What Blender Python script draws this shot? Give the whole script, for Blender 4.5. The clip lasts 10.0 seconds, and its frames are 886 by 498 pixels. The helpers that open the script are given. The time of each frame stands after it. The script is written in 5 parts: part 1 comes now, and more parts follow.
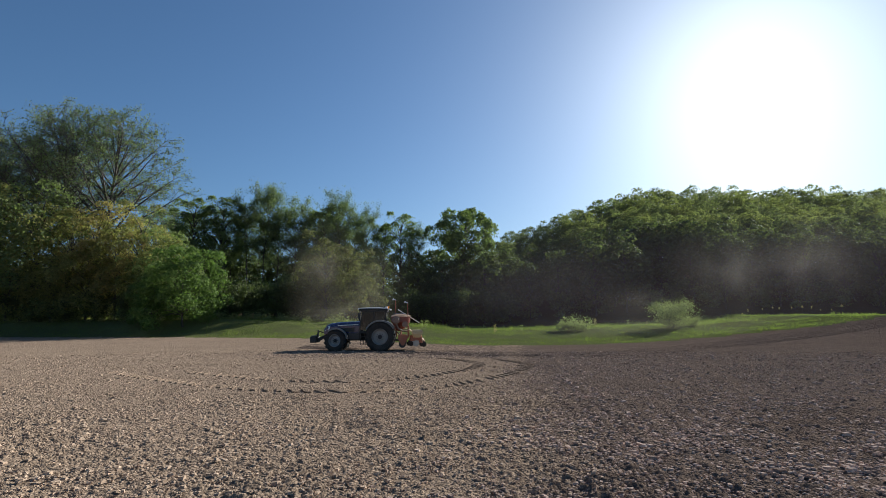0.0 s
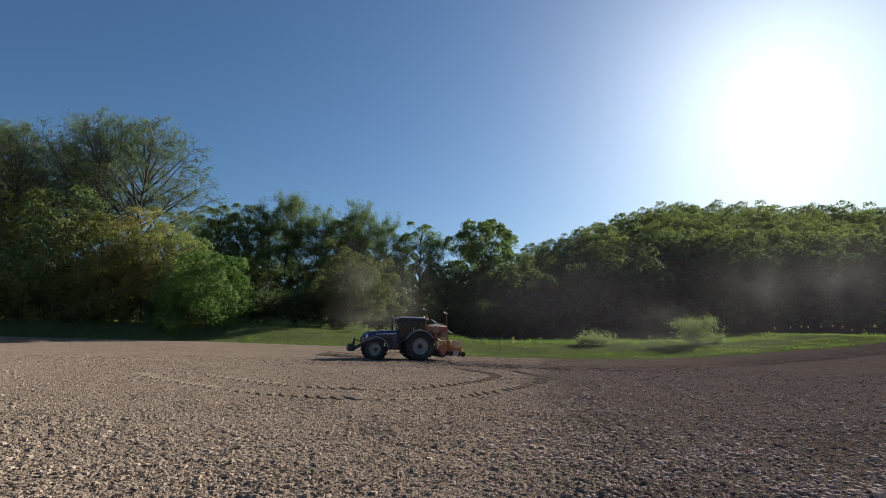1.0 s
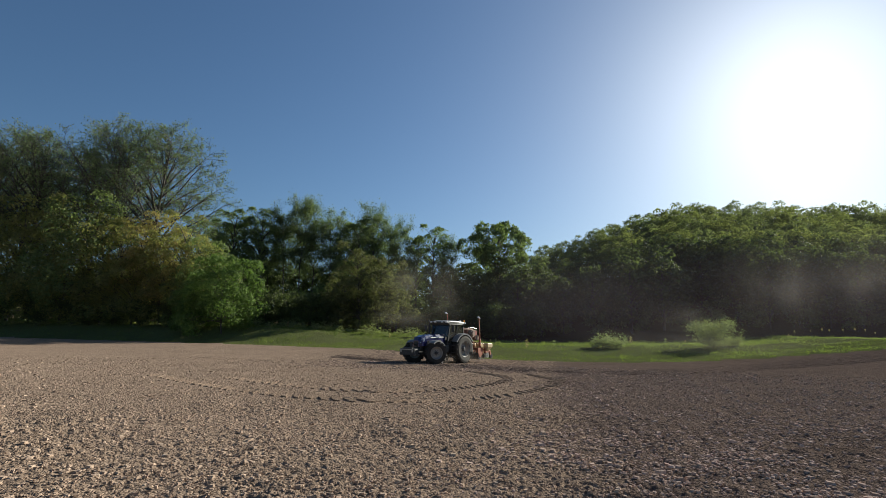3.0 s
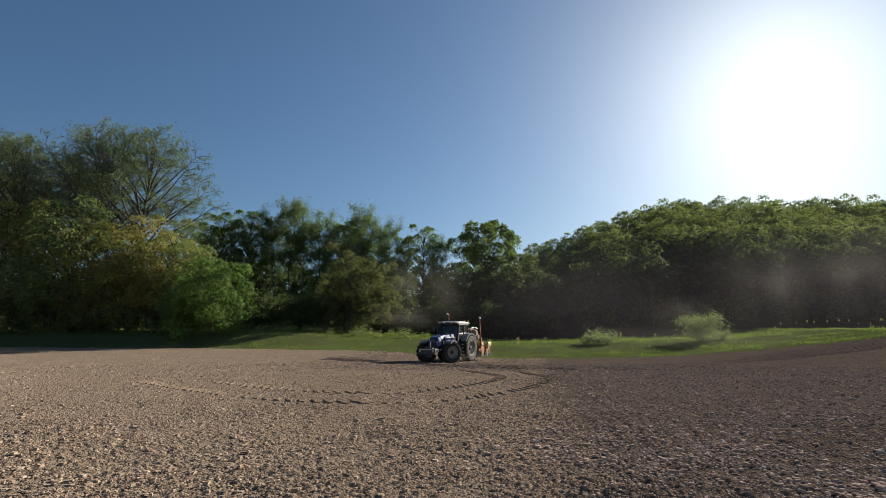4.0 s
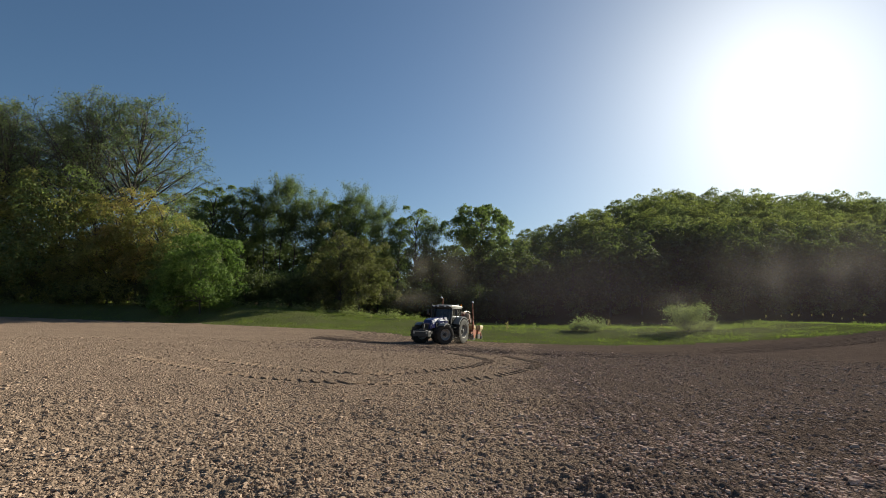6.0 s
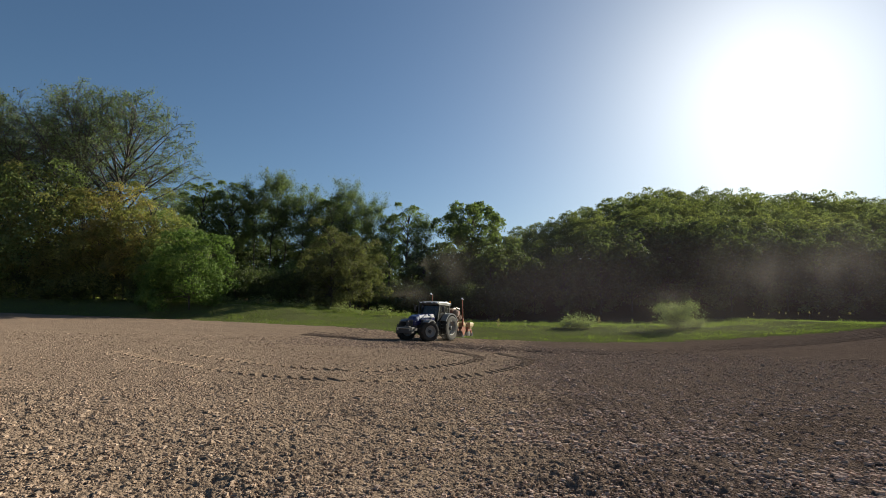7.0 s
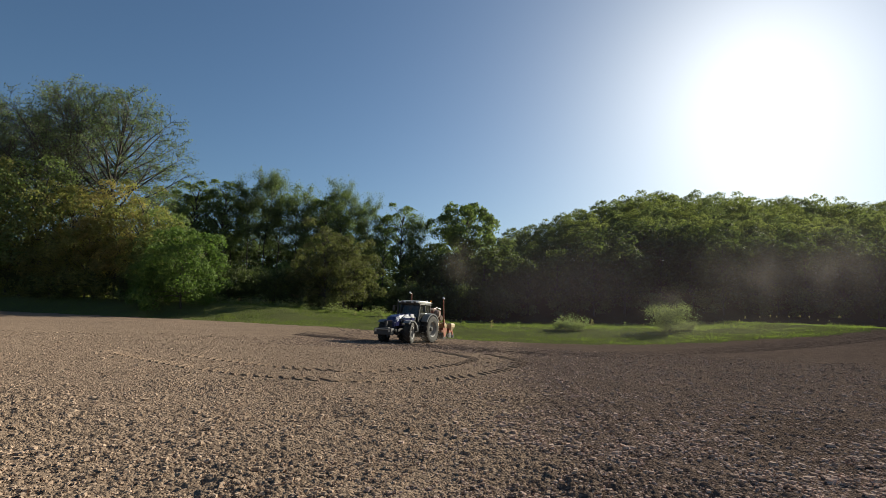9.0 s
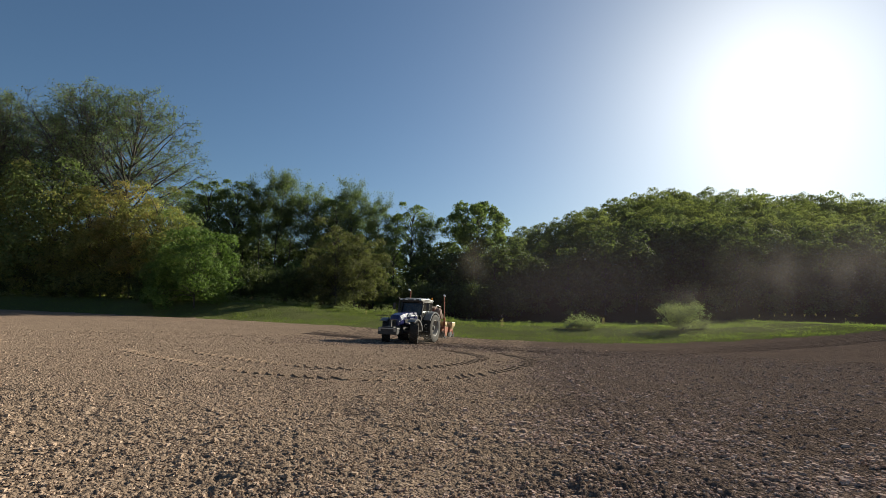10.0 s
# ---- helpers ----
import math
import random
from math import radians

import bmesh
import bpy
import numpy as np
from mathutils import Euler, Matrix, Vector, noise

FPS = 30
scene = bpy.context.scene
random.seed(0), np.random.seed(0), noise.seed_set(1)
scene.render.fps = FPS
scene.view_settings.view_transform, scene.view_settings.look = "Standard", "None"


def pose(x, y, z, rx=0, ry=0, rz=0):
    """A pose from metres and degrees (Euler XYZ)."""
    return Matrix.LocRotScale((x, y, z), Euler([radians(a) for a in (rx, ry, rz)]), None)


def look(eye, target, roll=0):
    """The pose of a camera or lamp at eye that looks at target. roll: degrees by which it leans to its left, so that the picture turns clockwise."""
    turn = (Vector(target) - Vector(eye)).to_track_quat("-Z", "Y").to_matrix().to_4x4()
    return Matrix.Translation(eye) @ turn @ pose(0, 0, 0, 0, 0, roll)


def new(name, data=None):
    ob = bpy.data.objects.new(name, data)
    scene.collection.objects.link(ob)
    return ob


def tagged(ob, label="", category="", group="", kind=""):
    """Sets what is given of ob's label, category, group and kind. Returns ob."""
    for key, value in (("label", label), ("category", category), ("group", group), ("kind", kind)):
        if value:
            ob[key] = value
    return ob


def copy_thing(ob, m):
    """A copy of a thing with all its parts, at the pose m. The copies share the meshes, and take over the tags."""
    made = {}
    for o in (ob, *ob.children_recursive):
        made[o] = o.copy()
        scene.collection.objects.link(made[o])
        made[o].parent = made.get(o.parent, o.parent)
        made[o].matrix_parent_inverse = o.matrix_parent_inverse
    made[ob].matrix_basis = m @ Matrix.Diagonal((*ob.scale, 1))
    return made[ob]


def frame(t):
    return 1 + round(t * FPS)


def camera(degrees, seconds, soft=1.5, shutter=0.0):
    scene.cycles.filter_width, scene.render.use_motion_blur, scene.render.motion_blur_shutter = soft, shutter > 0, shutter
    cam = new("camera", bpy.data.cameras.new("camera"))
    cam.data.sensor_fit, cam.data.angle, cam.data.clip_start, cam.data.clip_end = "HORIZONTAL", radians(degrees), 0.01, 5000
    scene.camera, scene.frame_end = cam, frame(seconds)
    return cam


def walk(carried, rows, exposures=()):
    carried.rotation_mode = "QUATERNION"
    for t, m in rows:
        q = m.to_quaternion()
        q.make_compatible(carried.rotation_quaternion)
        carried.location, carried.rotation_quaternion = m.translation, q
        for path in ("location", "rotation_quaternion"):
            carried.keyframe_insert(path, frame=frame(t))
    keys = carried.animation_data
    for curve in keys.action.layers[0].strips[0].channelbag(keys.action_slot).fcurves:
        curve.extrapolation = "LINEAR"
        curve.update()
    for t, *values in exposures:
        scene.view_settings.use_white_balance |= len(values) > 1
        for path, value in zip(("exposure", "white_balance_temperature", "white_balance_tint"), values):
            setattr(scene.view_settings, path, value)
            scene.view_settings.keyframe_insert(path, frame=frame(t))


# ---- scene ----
cam = camera(84.0, 10.0, soft=0.7)
EYE = (0.0, 0.0, 1.7)
# seconds, yaw, pitch, roll of the hand-held camera, and its sway from the standpoint
TURNS = [
    (0.0, -0.01, 8.80, -0.00, -0.000, 0.000, 0.000), (0.5, 1.89, 9.22, -1.54, 0.056, -0.021, -0.002),
    (1.0, 2.10, 10.01, -1.41, 0.052, -0.040, -0.035), (1.5, 2.54, 9.64, -0.73, 0.077, -0.062, -0.016),
    (2.0, 3.54, 9.14, -0.72, 0.072, -0.086, 0.010), (2.5, 3.88, 10.26, -1.79, 0.122, -0.073, -0.026),
    (4.0, 2.66, 10.23, -0.28, 0.077, -0.104, -0.027), (4.5, 1.85, 10.23, -0.39, 0.070, -0.090, -0.034),
    (5.0, 1.99, 10.63, -0.41, 0.071, -0.087, -0.052), (5.5, 2.27, 9.59, -1.81, 0.109, -0.082, -0.023),
    (6.0, 1.53, 8.23, -1.97, 0.110, -0.075, 0.014), (7.5, 0.26, 7.90, -2.32, 0.117, -0.019, 0.013),
    (8.0, 0.18, 8.15, -2.53, 0.118, -0.023, 0.007), (8.5, 0.67, 8.13, -2.94, 0.141, -0.014, 0.008),
    (9.0, -0.23, 8.06, -2.53, 0.116, 0.001, 0.012), (9.5, 0.68, 8.14, -2.42, 0.115, -0.019, 0.006),
    (10.0, 0.98, 7.86, -2.50, 0.127, -0.030, 0.016),
]
walk(cam, [(t, pose(EYE[0] + dx, EYE[1] + dy, EYE[2] + dz, 90 + p, r, y)) for t, y, p, r, dx, dy, dz in TURNS], exposures=[
    (0.0, 1.1, 5780, 3), (1.0, 0.99, 5800, 3), (2.5, 0.97, 6000, 3), (4.0, 0.97, 6250, 3), (5.5, 0.96, 6380, 3), (6.0, 0.96, 6480, 3), (10.0, 0.96, 6500, 3)])

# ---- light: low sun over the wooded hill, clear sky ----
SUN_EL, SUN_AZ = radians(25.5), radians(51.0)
world = bpy.data.worlds.new("sky")
scene.world = world
world.use_nodes = True
wn = world.node_tree
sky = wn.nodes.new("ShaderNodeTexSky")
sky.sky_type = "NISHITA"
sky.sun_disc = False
# the sky's sun is turned off the lamp's to fit the camera's view: the glow stands nearer the middle than the shadows
# tell
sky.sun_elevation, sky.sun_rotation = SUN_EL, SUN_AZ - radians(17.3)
sky.air_density, sky.dust_density, sky.ozone_density = 1.05, 0.78, 4.8
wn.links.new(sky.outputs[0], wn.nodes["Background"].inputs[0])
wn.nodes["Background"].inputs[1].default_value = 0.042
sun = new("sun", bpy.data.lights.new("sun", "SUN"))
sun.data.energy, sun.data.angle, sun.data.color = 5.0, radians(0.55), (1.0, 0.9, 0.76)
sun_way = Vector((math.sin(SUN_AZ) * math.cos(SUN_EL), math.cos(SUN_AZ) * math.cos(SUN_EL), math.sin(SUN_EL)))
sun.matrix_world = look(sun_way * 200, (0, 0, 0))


# ---- materials ----
def shader(name):
    m = bpy.data.materials.new(name)
    m.use_nodes = True
    nt = m.node_tree
    return m, nt, nt.nodes["Principled BSDF"], nt.nodes["Material Output"]


def node(nt, kind, **values):
    n = nt.nodes.new(kind)
    for key, value in values.items():
        n.inputs[key.replace("_", " ")].default_value = value
    return n


def noise_of(nt, scale, detail=4.0, rough=0.6, coords="Object"):
    tc = nt.nodes.new("ShaderNodeTexCoord")
    n = node(nt, "ShaderNodeTexNoise", Scale=scale, Detail=detail, Roughness=rough)
    nt.links.new(tc.outputs[coords], n.inputs["Vector"])
    return n.outputs["Fac"]


def ramp(nt, fac, stops):
    r = nt.nodes.new("ShaderNodeValToRGB")
    while len(r.color_ramp.elements) < len(stops):
        r.color_ramp.elements.new(0.5)
    for e, (p, c) in zip(r.color_ramp.elements, stops):
        e.position, e.color = p, (*c, 1)
    nt.links.new(fac, r.inputs[0])
    return r.outputs[0]


def mix(nt, fac, a, b, kind="MIX"):
    n = nt.nodes.new("ShaderNodeMix")
    n.data_type, n.blend_type = "RGBA", kind
    for socket, v in ((n.inputs[0], fac), (n.inputs[6], a), (n.inputs[7], b)):
        if isinstance(v, (int, float)):
            socket.default_value = v
        elif isinstance(v, tuple):
            socket.default_value = (*v, 1)
        else:
            nt.links.new(v, socket)
    return n.outputs[2]


def bump(nt, bsdf, height, strength, distance):
    b = node(nt, "ShaderNodeBump", Strength=strength, Distance=distance)
    nt.links.new(height, b.inputs["Height"])
    nt.links.new(b.outputs[0], bsdf.inputs["Normal"])


def soil_material(name, dry, dark, relief=0.11):
    m, nt, b, out = shader(name)
    big, mid, fine = noise_of(nt, 0.35, 3), noise_of(nt, 3.0, 5), noise_of(nt, 28.0, 6, 0.7)
    base = ramp(nt, mid, [(0.3, dark), (0.7, dry)])
    pale = ramp(nt, big, [(0.35, tuple(c * 0.86 for c in dry)), (0.7, tuple(min(1, c * 1.12) for c in dry))])
    grain = ramp(nt, fine, [(0.3, (0.6, 0.58, 0.56)), (0.7, (1.25, 1.25, 1.22))])
    nt.links.new(mix(nt, 1.0, mix(nt, 0.5, base, pale), grain, "MULTIPLY"), b.inputs["Base Color"])
    b.inputs["Roughness"].default_value = 0.95
    b.inputs["Specular IOR Level"].default_value = 0.0
    b.inputs["Diffuse Roughness"].default_value = 0.5
    tc = nt.nodes.new("ShaderNodeTexCoord")
    lumps = []
    for scale in (13.0, 31.0):
        v = node(nt, "ShaderNodeTexVoronoi", Scale=scale)
        nt.links.new(tc.outputs["Object"], v.inputs["Vector"])
        lumps.append(v.outputs["Distance"])
    lump = mix(nt, 0.45, lumps[0], lumps[1])
    lump = mix(nt, 0.35, lump, fine)
    b1 = node(nt, "ShaderNodeBump", Strength=1.0, Distance=relief)
    b1.invert = True
    nt.links.new(lump, b1.inputs["Height"])
    nt.links.new(b1.outputs[0], b.inputs["Normal"])
    return m


def clod_material(name, dry, dark):
    m, nt, b, out = shader(name)
    geo = nt.nodes.new("ShaderNodeNewGeometry")
    fine = noise_of(nt, 70.0, 6, 0.75)
    c = ramp(nt, geo.outputs["Random Per Island"], [(0.0, dark), (0.6, dry), (1.0, tuple(min(1, v * 1.2) for v in dry))])
    grain = ramp(nt, fine, [(0.3, (0.75, 0.73, 0.7)), (0.7, (1.12, 1.12, 1.1))])
    nt.links.new(mix(nt, 1.0, c, grain, "MULTIPLY"), b.inputs["Base Color"])
    b.inputs["Roughness"].default_value = 0.95
    b.inputs["Specular IOR Level"].default_value = 0.0
    b.inputs["Diffuse Roughness"].default_value = 0.5
    bump(nt, b, fine, 0.7, 0.012)
    return m


def leaf_material(name, low, high, through_light=0.4):
    m, nt, b, out = shader(name)
    geo = nt.nodes.new("ShaderNodeNewGeometry")
    patch = noise_of(nt, 0.45, 2)
    c1 = ramp(nt, geo.outputs["Random Per Island"], [(0.0, low), (1.0, high)])
    c2 = ramp(nt, patch, [(0.3, (0.75, 0.72, 0.7)), (0.7, (1.2, 1.15, 1.0))])
    col = mix(nt, 1.0, c1, c2, "MULTIPLY")
    nt.links.new(col, b.inputs["Base Color"])
    b.inputs["Roughness"].default_value = 0.75
    b.inputs["Specular IOR Level"].default_value = 0.08
    tr = nt.nodes.new("ShaderNodeBsdfTranslucent")
    nt.links.new(mix(nt, 1.0, col, (1.05, 1.25, 0.6), "MULTIPLY"), tr.inputs["Color"])
    ms = nt.nodes.new("ShaderNodeMixShader")
    ms.inputs[0].default_value = through_light
    nt.links.new(b.outputs[0], ms.inputs[1])
    nt.links.new(tr.outputs[0], ms.inputs[2])
    nt.links.new(ms.outputs[0], out.inputs["Surface"])
    return m


def bark_material(name, a, c):
    m, nt, b, out = shader(name)
    n = noise_of(nt, 6.0, 6, 0.7)
    nt.links.new(ramp(nt, n, [(0.3, a), (0.7, c)]), b.inputs["Base Color"])
    b.inputs["Roughness"].default_value = 0.9
    bump(nt, b, n, 0.7, 0.03)
    return m


def worn_material(name, colour, rough, dust=0.3, metal=0.0, coat=0.0, dust_colour=(0.3, 0.25, 0.19)):
    """Paint, rubber or metal with a film of field dust in patches."""
    m, nt, b, out = shader(name)
    n1, n2 = noise_of(nt, 2.2, 4), noise_of(nt, 22.0, 5, 0.7)
    film = ramp(nt, mix(nt, 0.5, n1, n2), [(0.42, (0, 0, 0)), (0.75, (dust, dust, dust))])
    var = ramp(nt, n2, [(0.3, tuple(c * 0.85 for c in colour)), (0.7, tuple(min(1, c * 1.1) for c in colour))])
    nt.links.new(mix(nt, film, var, dust_colour), b.inputs["Base Color"])
    rr = nt.nodes.new("ShaderNodeMapRange")
    nt.links.new(n1, rr.inputs[0])
    rr.inputs[3].default_value, rr.inputs[4].default_value = max(0.05, rough - 0.1), min(1.0, rough + 0.15)
    nt.links.new(rr.outputs[0], b.inputs["Roughness"])
    b.inputs["Metallic"].default_value = metal
    b.inputs["Coat Weight"].default_value = coat
    bump(nt, b, n2, 0.15, 0.01)
    return m


def glass_material(name):
    m, nt, b, out = shader(name)
    n = noise_of(nt, 3.0, 3)
    gl = node(nt, "ShaderNodeBsdfGlossy", Color=(0.9, 0.95, 1, 1), Roughness=0.04)
    tr = node(nt, "ShaderNodeBsdfTransparent", Color=(0.2, 0.23, 0.26, 1))
    dust = node(nt, "ShaderNodeBsdfDiffuse", Color=(0.35, 0.31, 0.26, 1))
    fr = node(nt, "ShaderNodeFresnel", IOR=1.5)
    m1, m2 = nt.nodes.new("ShaderNodeMixShader"), nt.nodes.new("ShaderNodeMixShader")
    nt.links.new(fr.outputs[0], m1.inputs[0])
    nt.links.new(tr.outputs[0], m1.inputs[1])
    nt.links.new(gl.outputs[0], m1.inputs[2])
    mr = nt.nodes.new("ShaderNodeMapRange")
    nt.links.new(n, mr.inputs[0])
    mr.inputs[3].default_value, mr.inputs[4].default_value = 0.02, 0.1
    nt.links.new(mr.outputs[0], m2.inputs[0])
    nt.links.new(m1.outputs[0], m2.inputs[1])
    nt.links.new(dust.outputs[0], m2.inputs[2])
    nt.links.new(m2.outputs[0], out.inputs["Surface"])
    return m


def dust_glare_material(name, thick, scale, colour=(0.42, 0.38, 0.34)):
    """Thin airborne dust, in the haze also lens glare painted as a veil: mostly clear, thinning out towards each puff's
    rim.
    """
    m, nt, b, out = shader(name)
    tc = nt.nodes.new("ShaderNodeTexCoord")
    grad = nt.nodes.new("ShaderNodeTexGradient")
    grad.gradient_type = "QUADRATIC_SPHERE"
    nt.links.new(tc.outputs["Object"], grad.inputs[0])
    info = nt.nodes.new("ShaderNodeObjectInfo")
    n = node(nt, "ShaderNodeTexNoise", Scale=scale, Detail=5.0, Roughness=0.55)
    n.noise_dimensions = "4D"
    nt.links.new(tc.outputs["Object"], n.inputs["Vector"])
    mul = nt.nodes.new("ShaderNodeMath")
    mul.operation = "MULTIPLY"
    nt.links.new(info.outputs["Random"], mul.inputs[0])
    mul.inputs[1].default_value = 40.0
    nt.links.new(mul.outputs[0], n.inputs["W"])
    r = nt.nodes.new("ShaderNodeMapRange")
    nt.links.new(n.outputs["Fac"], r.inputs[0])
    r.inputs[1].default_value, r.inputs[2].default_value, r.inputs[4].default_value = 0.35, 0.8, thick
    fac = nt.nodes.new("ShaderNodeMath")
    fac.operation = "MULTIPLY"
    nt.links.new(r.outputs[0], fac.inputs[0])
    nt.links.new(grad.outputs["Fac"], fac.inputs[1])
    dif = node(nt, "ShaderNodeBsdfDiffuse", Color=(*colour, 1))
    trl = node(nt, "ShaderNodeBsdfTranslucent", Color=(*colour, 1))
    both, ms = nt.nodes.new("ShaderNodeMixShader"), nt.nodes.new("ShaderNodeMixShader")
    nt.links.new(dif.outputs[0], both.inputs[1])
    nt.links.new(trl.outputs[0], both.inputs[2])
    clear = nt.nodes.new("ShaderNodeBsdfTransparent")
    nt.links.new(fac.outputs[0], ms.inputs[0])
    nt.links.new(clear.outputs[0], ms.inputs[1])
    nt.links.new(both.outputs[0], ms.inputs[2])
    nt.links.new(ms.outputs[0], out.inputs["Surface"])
    return m


# soil toned down as shadowed gaps between clods, fresh clods up as lit tops
SOIL = soil_material("dry_soil", (0.415, 0.31, 0.238), (0.215, 0.158, 0.121), 0.17)
SOIL_FRESH_SHADED = soil_material("fresh_shaded_soil", (0.25, 0.187, 0.158), (0.11, 0.08, 0.067), 0.2)
CLOD = clod_material("clods", (0.5, 0.375, 0.287), (0.3, 0.222, 0.17))
CLOD_FRESH_LIT = clod_material("fresh_lit_clods", (0.52, 0.388, 0.325), (0.25, 0.185, 0.153))
TURF = soil_material("turf", (0.155, 0.18, 0.075), (0.145, 0.13, 0.07), 0.2)
FLOOR_WOOD = soil_material("forest_floor", (0.07, 0.055, 0.035), (0.03, 0.026, 0.018))
GRASS = leaf_material("grass_blades", (0.125, 0.165, 0.06), (0.21, 0.235, 0.095), 0.42)
DRY_GRASS = leaf_material("dry_stalks", (0.3, 0.25, 0.14), (0.45, 0.38, 0.24), 0.3)
LEAF_ALDER = leaf_material("alder_leaves", (0.1, 0.13, 0.08), (0.19, 0.225, 0.15), 0.5)
LEAF_OLIVE = leaf_material("olive_leaves", (0.16, 0.162, 0.078), (0.285, 0.27, 0.14), 0.6)
LEAF_RUST = leaf_material("rusty_leaves", (0.2, 0.165, 0.085), (0.33, 0.265, 0.14), 0.6)
LEAF_GREEN = leaf_material("green_leaves", (0.115, 0.15, 0.072), (0.205, 0.245, 0.132), 0.5)
LEAF_SALLOW = leaf_material("sallow_leaves", (0.09, 0.096, 0.055), (0.17, 0.168, 0.1), 0.42)
# green darkened: the shade at the hill's foot is put into the colour
LEAF_SHADED = leaf_material("shaded_leaves", (0.072, 0.092, 0.048), (0.128, 0.152, 0.082), 0.3)
LEAF_BRIGHT = leaf_material("bright_leaves", (0.08, 0.13, 0.045), (0.15, 0.21, 0.08), 0.45)
LEAF_HILL = leaf_material("spring_leaves", (0.12, 0.138, 0.082), (0.215, 0.235, 0.145), 0.5)
LEAF_SPRING = leaf_material("fresh_beech_leaves", (0.145, 0.158, 0.082), (0.245, 0.258, 0.14), 0.5)
LEAF_PALE = leaf_material("pale_leaves", (0.2, 0.225, 0.125), (0.36, 0.39, 0.25), 0.5)
BARK = bark_material("bark", (0.032, 0.028, 0.025), (0.08, 0.071, 0.062))
BLUE = worn_material("blue_paint", (0.012, 0.016, 0.085), 0.24, 0.1, coat=0.7)
GREY = worn_material("grey_fender_paint", (0.13, 0.135, 0.145), 0.38, 0.3)
ROOF = worn_material("roof_paint", (0.22, 0.23, 0.24), 0.4, 0.4)
BLACK = worn_material("black_plastic", (0.016, 0.016, 0.018), 0.5, 0.16)
RUBBER = worn_material("rubber", (0.014, 0.013, 0.013), 0.85, 0.2)
RIM = worn_material("rim_paint", (0.25, 0.245, 0.24), 0.5, 0.4)
STEEL = worn_material("steel", (0.3, 0.3, 0.3), 0.4, 0.5, metal=0.9)
IRON = worn_material("cast_iron", (0.022, 0.022, 0.025), 0.6, 0.12)
WHITE = worn_material("white_paint", (0.72, 0.72, 0.7), 0.45, 0.4)
RED = worn_material("red_paint", (0.23, 0.05, 0.033), 0.5, 0.5)
ORANGE = worn_material("orange_paint", (0.3, 0.08, 0.035), 0.5, 0.5)
CREAM = worn_material("cream_plastic", (0.5, 0.39, 0.22), 0.5, 0.35)
LAMP = worn_material("lamp_glass", (0.75, 0.78, 0.8), 0.12, 0.2, coat=0.6)
AMBER = worn_material("amber_lens", (0.8, 0.28, 0.02), 0.2, 0.2)
SEAT = worn_material("seat_fabric", (0.05, 0.05, 0.06), 0.9, 0.3)
GLASS = glass_material("cab_glass")
DUST = dust_glare_material("airborne_dust", 0.4, 0.9)
DUST_COLUMN = dust_glare_material("rising_dust", 0.27, 0.8)
# purplish veil: dust, and lens glare painted over the dark wood
GLARE_HAZE = dust_glare_material("dust_glare_haze", 0.2, 0.5, (0.44, 0.37, 0.44))
DUST_LOW = dust_glare_material("wheel_dust", 0.5, 1.2)


# ---- mesh helpers ----
def mesh_np(name, verts, faces, material, smooth=False):
    """A mesh from arrays; all faces have the same number of corners."""
    verts, faces = np.asarray(verts, dtype=np.float32), np.asarray(faces, dtype=np.int32)
    me = bpy.data.meshes.new(name)
    k = faces.shape[1]
    me.vertices.add(len(verts))
    me.vertices.foreach_set("co", verts.ravel())
    me.loops.add(faces.size)
    me.loops.foreach_set("vertex_index", faces.ravel())
    me.polygons.add(len(faces))
    me.polygons.foreach_set("loop_start", np.arange(0, faces.size, k, dtype=np.int32))
    me.polygons.foreach_set("use_smooth", np.full(len(faces), smooth))
    me.update(calc_edges=True)
    for m in material if isinstance(material, list) else [material]:
        me.materials.append(m)
    return me


def smooth_step(a, b, x):
    t = np.clip((np.asarray(x, dtype=float) - a) / (b - a), 0, 1)
    return t * t * (3 - 2 * t)


LATTICE = np.random.RandomState(7).rand(256, 256)


def value_noise(x, y):
    xi, yi = np.floor(x).astype(int), np.floor(y).astype(int)
    fx, fy = x - xi, y - yi
    fx, fy = fx * fx * (3 - 2 * fx), fy * fy * (3 - 2 * fy)
    g = lambda i, j: LATTICE[i % 256, j % 256]
    a = g(xi, yi) * (1 - fx) + g(xi + 1, yi) * fx
    b = g(xi, yi + 1) * (1 - fx) + g(xi + 1, yi + 1) * fx
    return a * (1 - fy) + b * fy - 0.5


# ---- land ----
EDGE_X = [-200, -45, -25, -12, -6, 0, 5, 15, 25, 36, 60, 200]
EDGE_Y = [60, 52, 51, 48.5, 46.3, 43.5, 43, 43.5, 43.5, 42, 43, 60]


def edge_y(x):
    return np.interp(x, EDGE_X, EDGE_Y)


def terrain(x, y):
    """Height of the land without its fine relief."""
    x, y = np.asarray(x, dtype=float), np.asarray(y, dtype=float)
    z = 0.0026 * np.clip(x - 8, 0, 30) ** 2 * np.clip(y / 40, 0, 1.1)
    z = z + 0.45 * smooth_step(37, 50, y) * smooth_step(3, -8, x)
    left = smooth_step(-6, -26, x)
    z = z + (1.2 + 0.75 * left - 1.0 * smooth_step(18, 38, x)) * smooth_step(0, 16 - 8 * left, y - edge_y(x))
    z = z + 0.25 * np.clip(y - 78, 0, 75) * smooth_step(0, 32, x)
    z = z + 7.0 * smooth_step(92, 150, y) * smooth_step(22, 0, x) + 0.5 * smooth_step(58, 78, y)
    return z


def ground_z(x, y):
    return float(terrain(x, y))


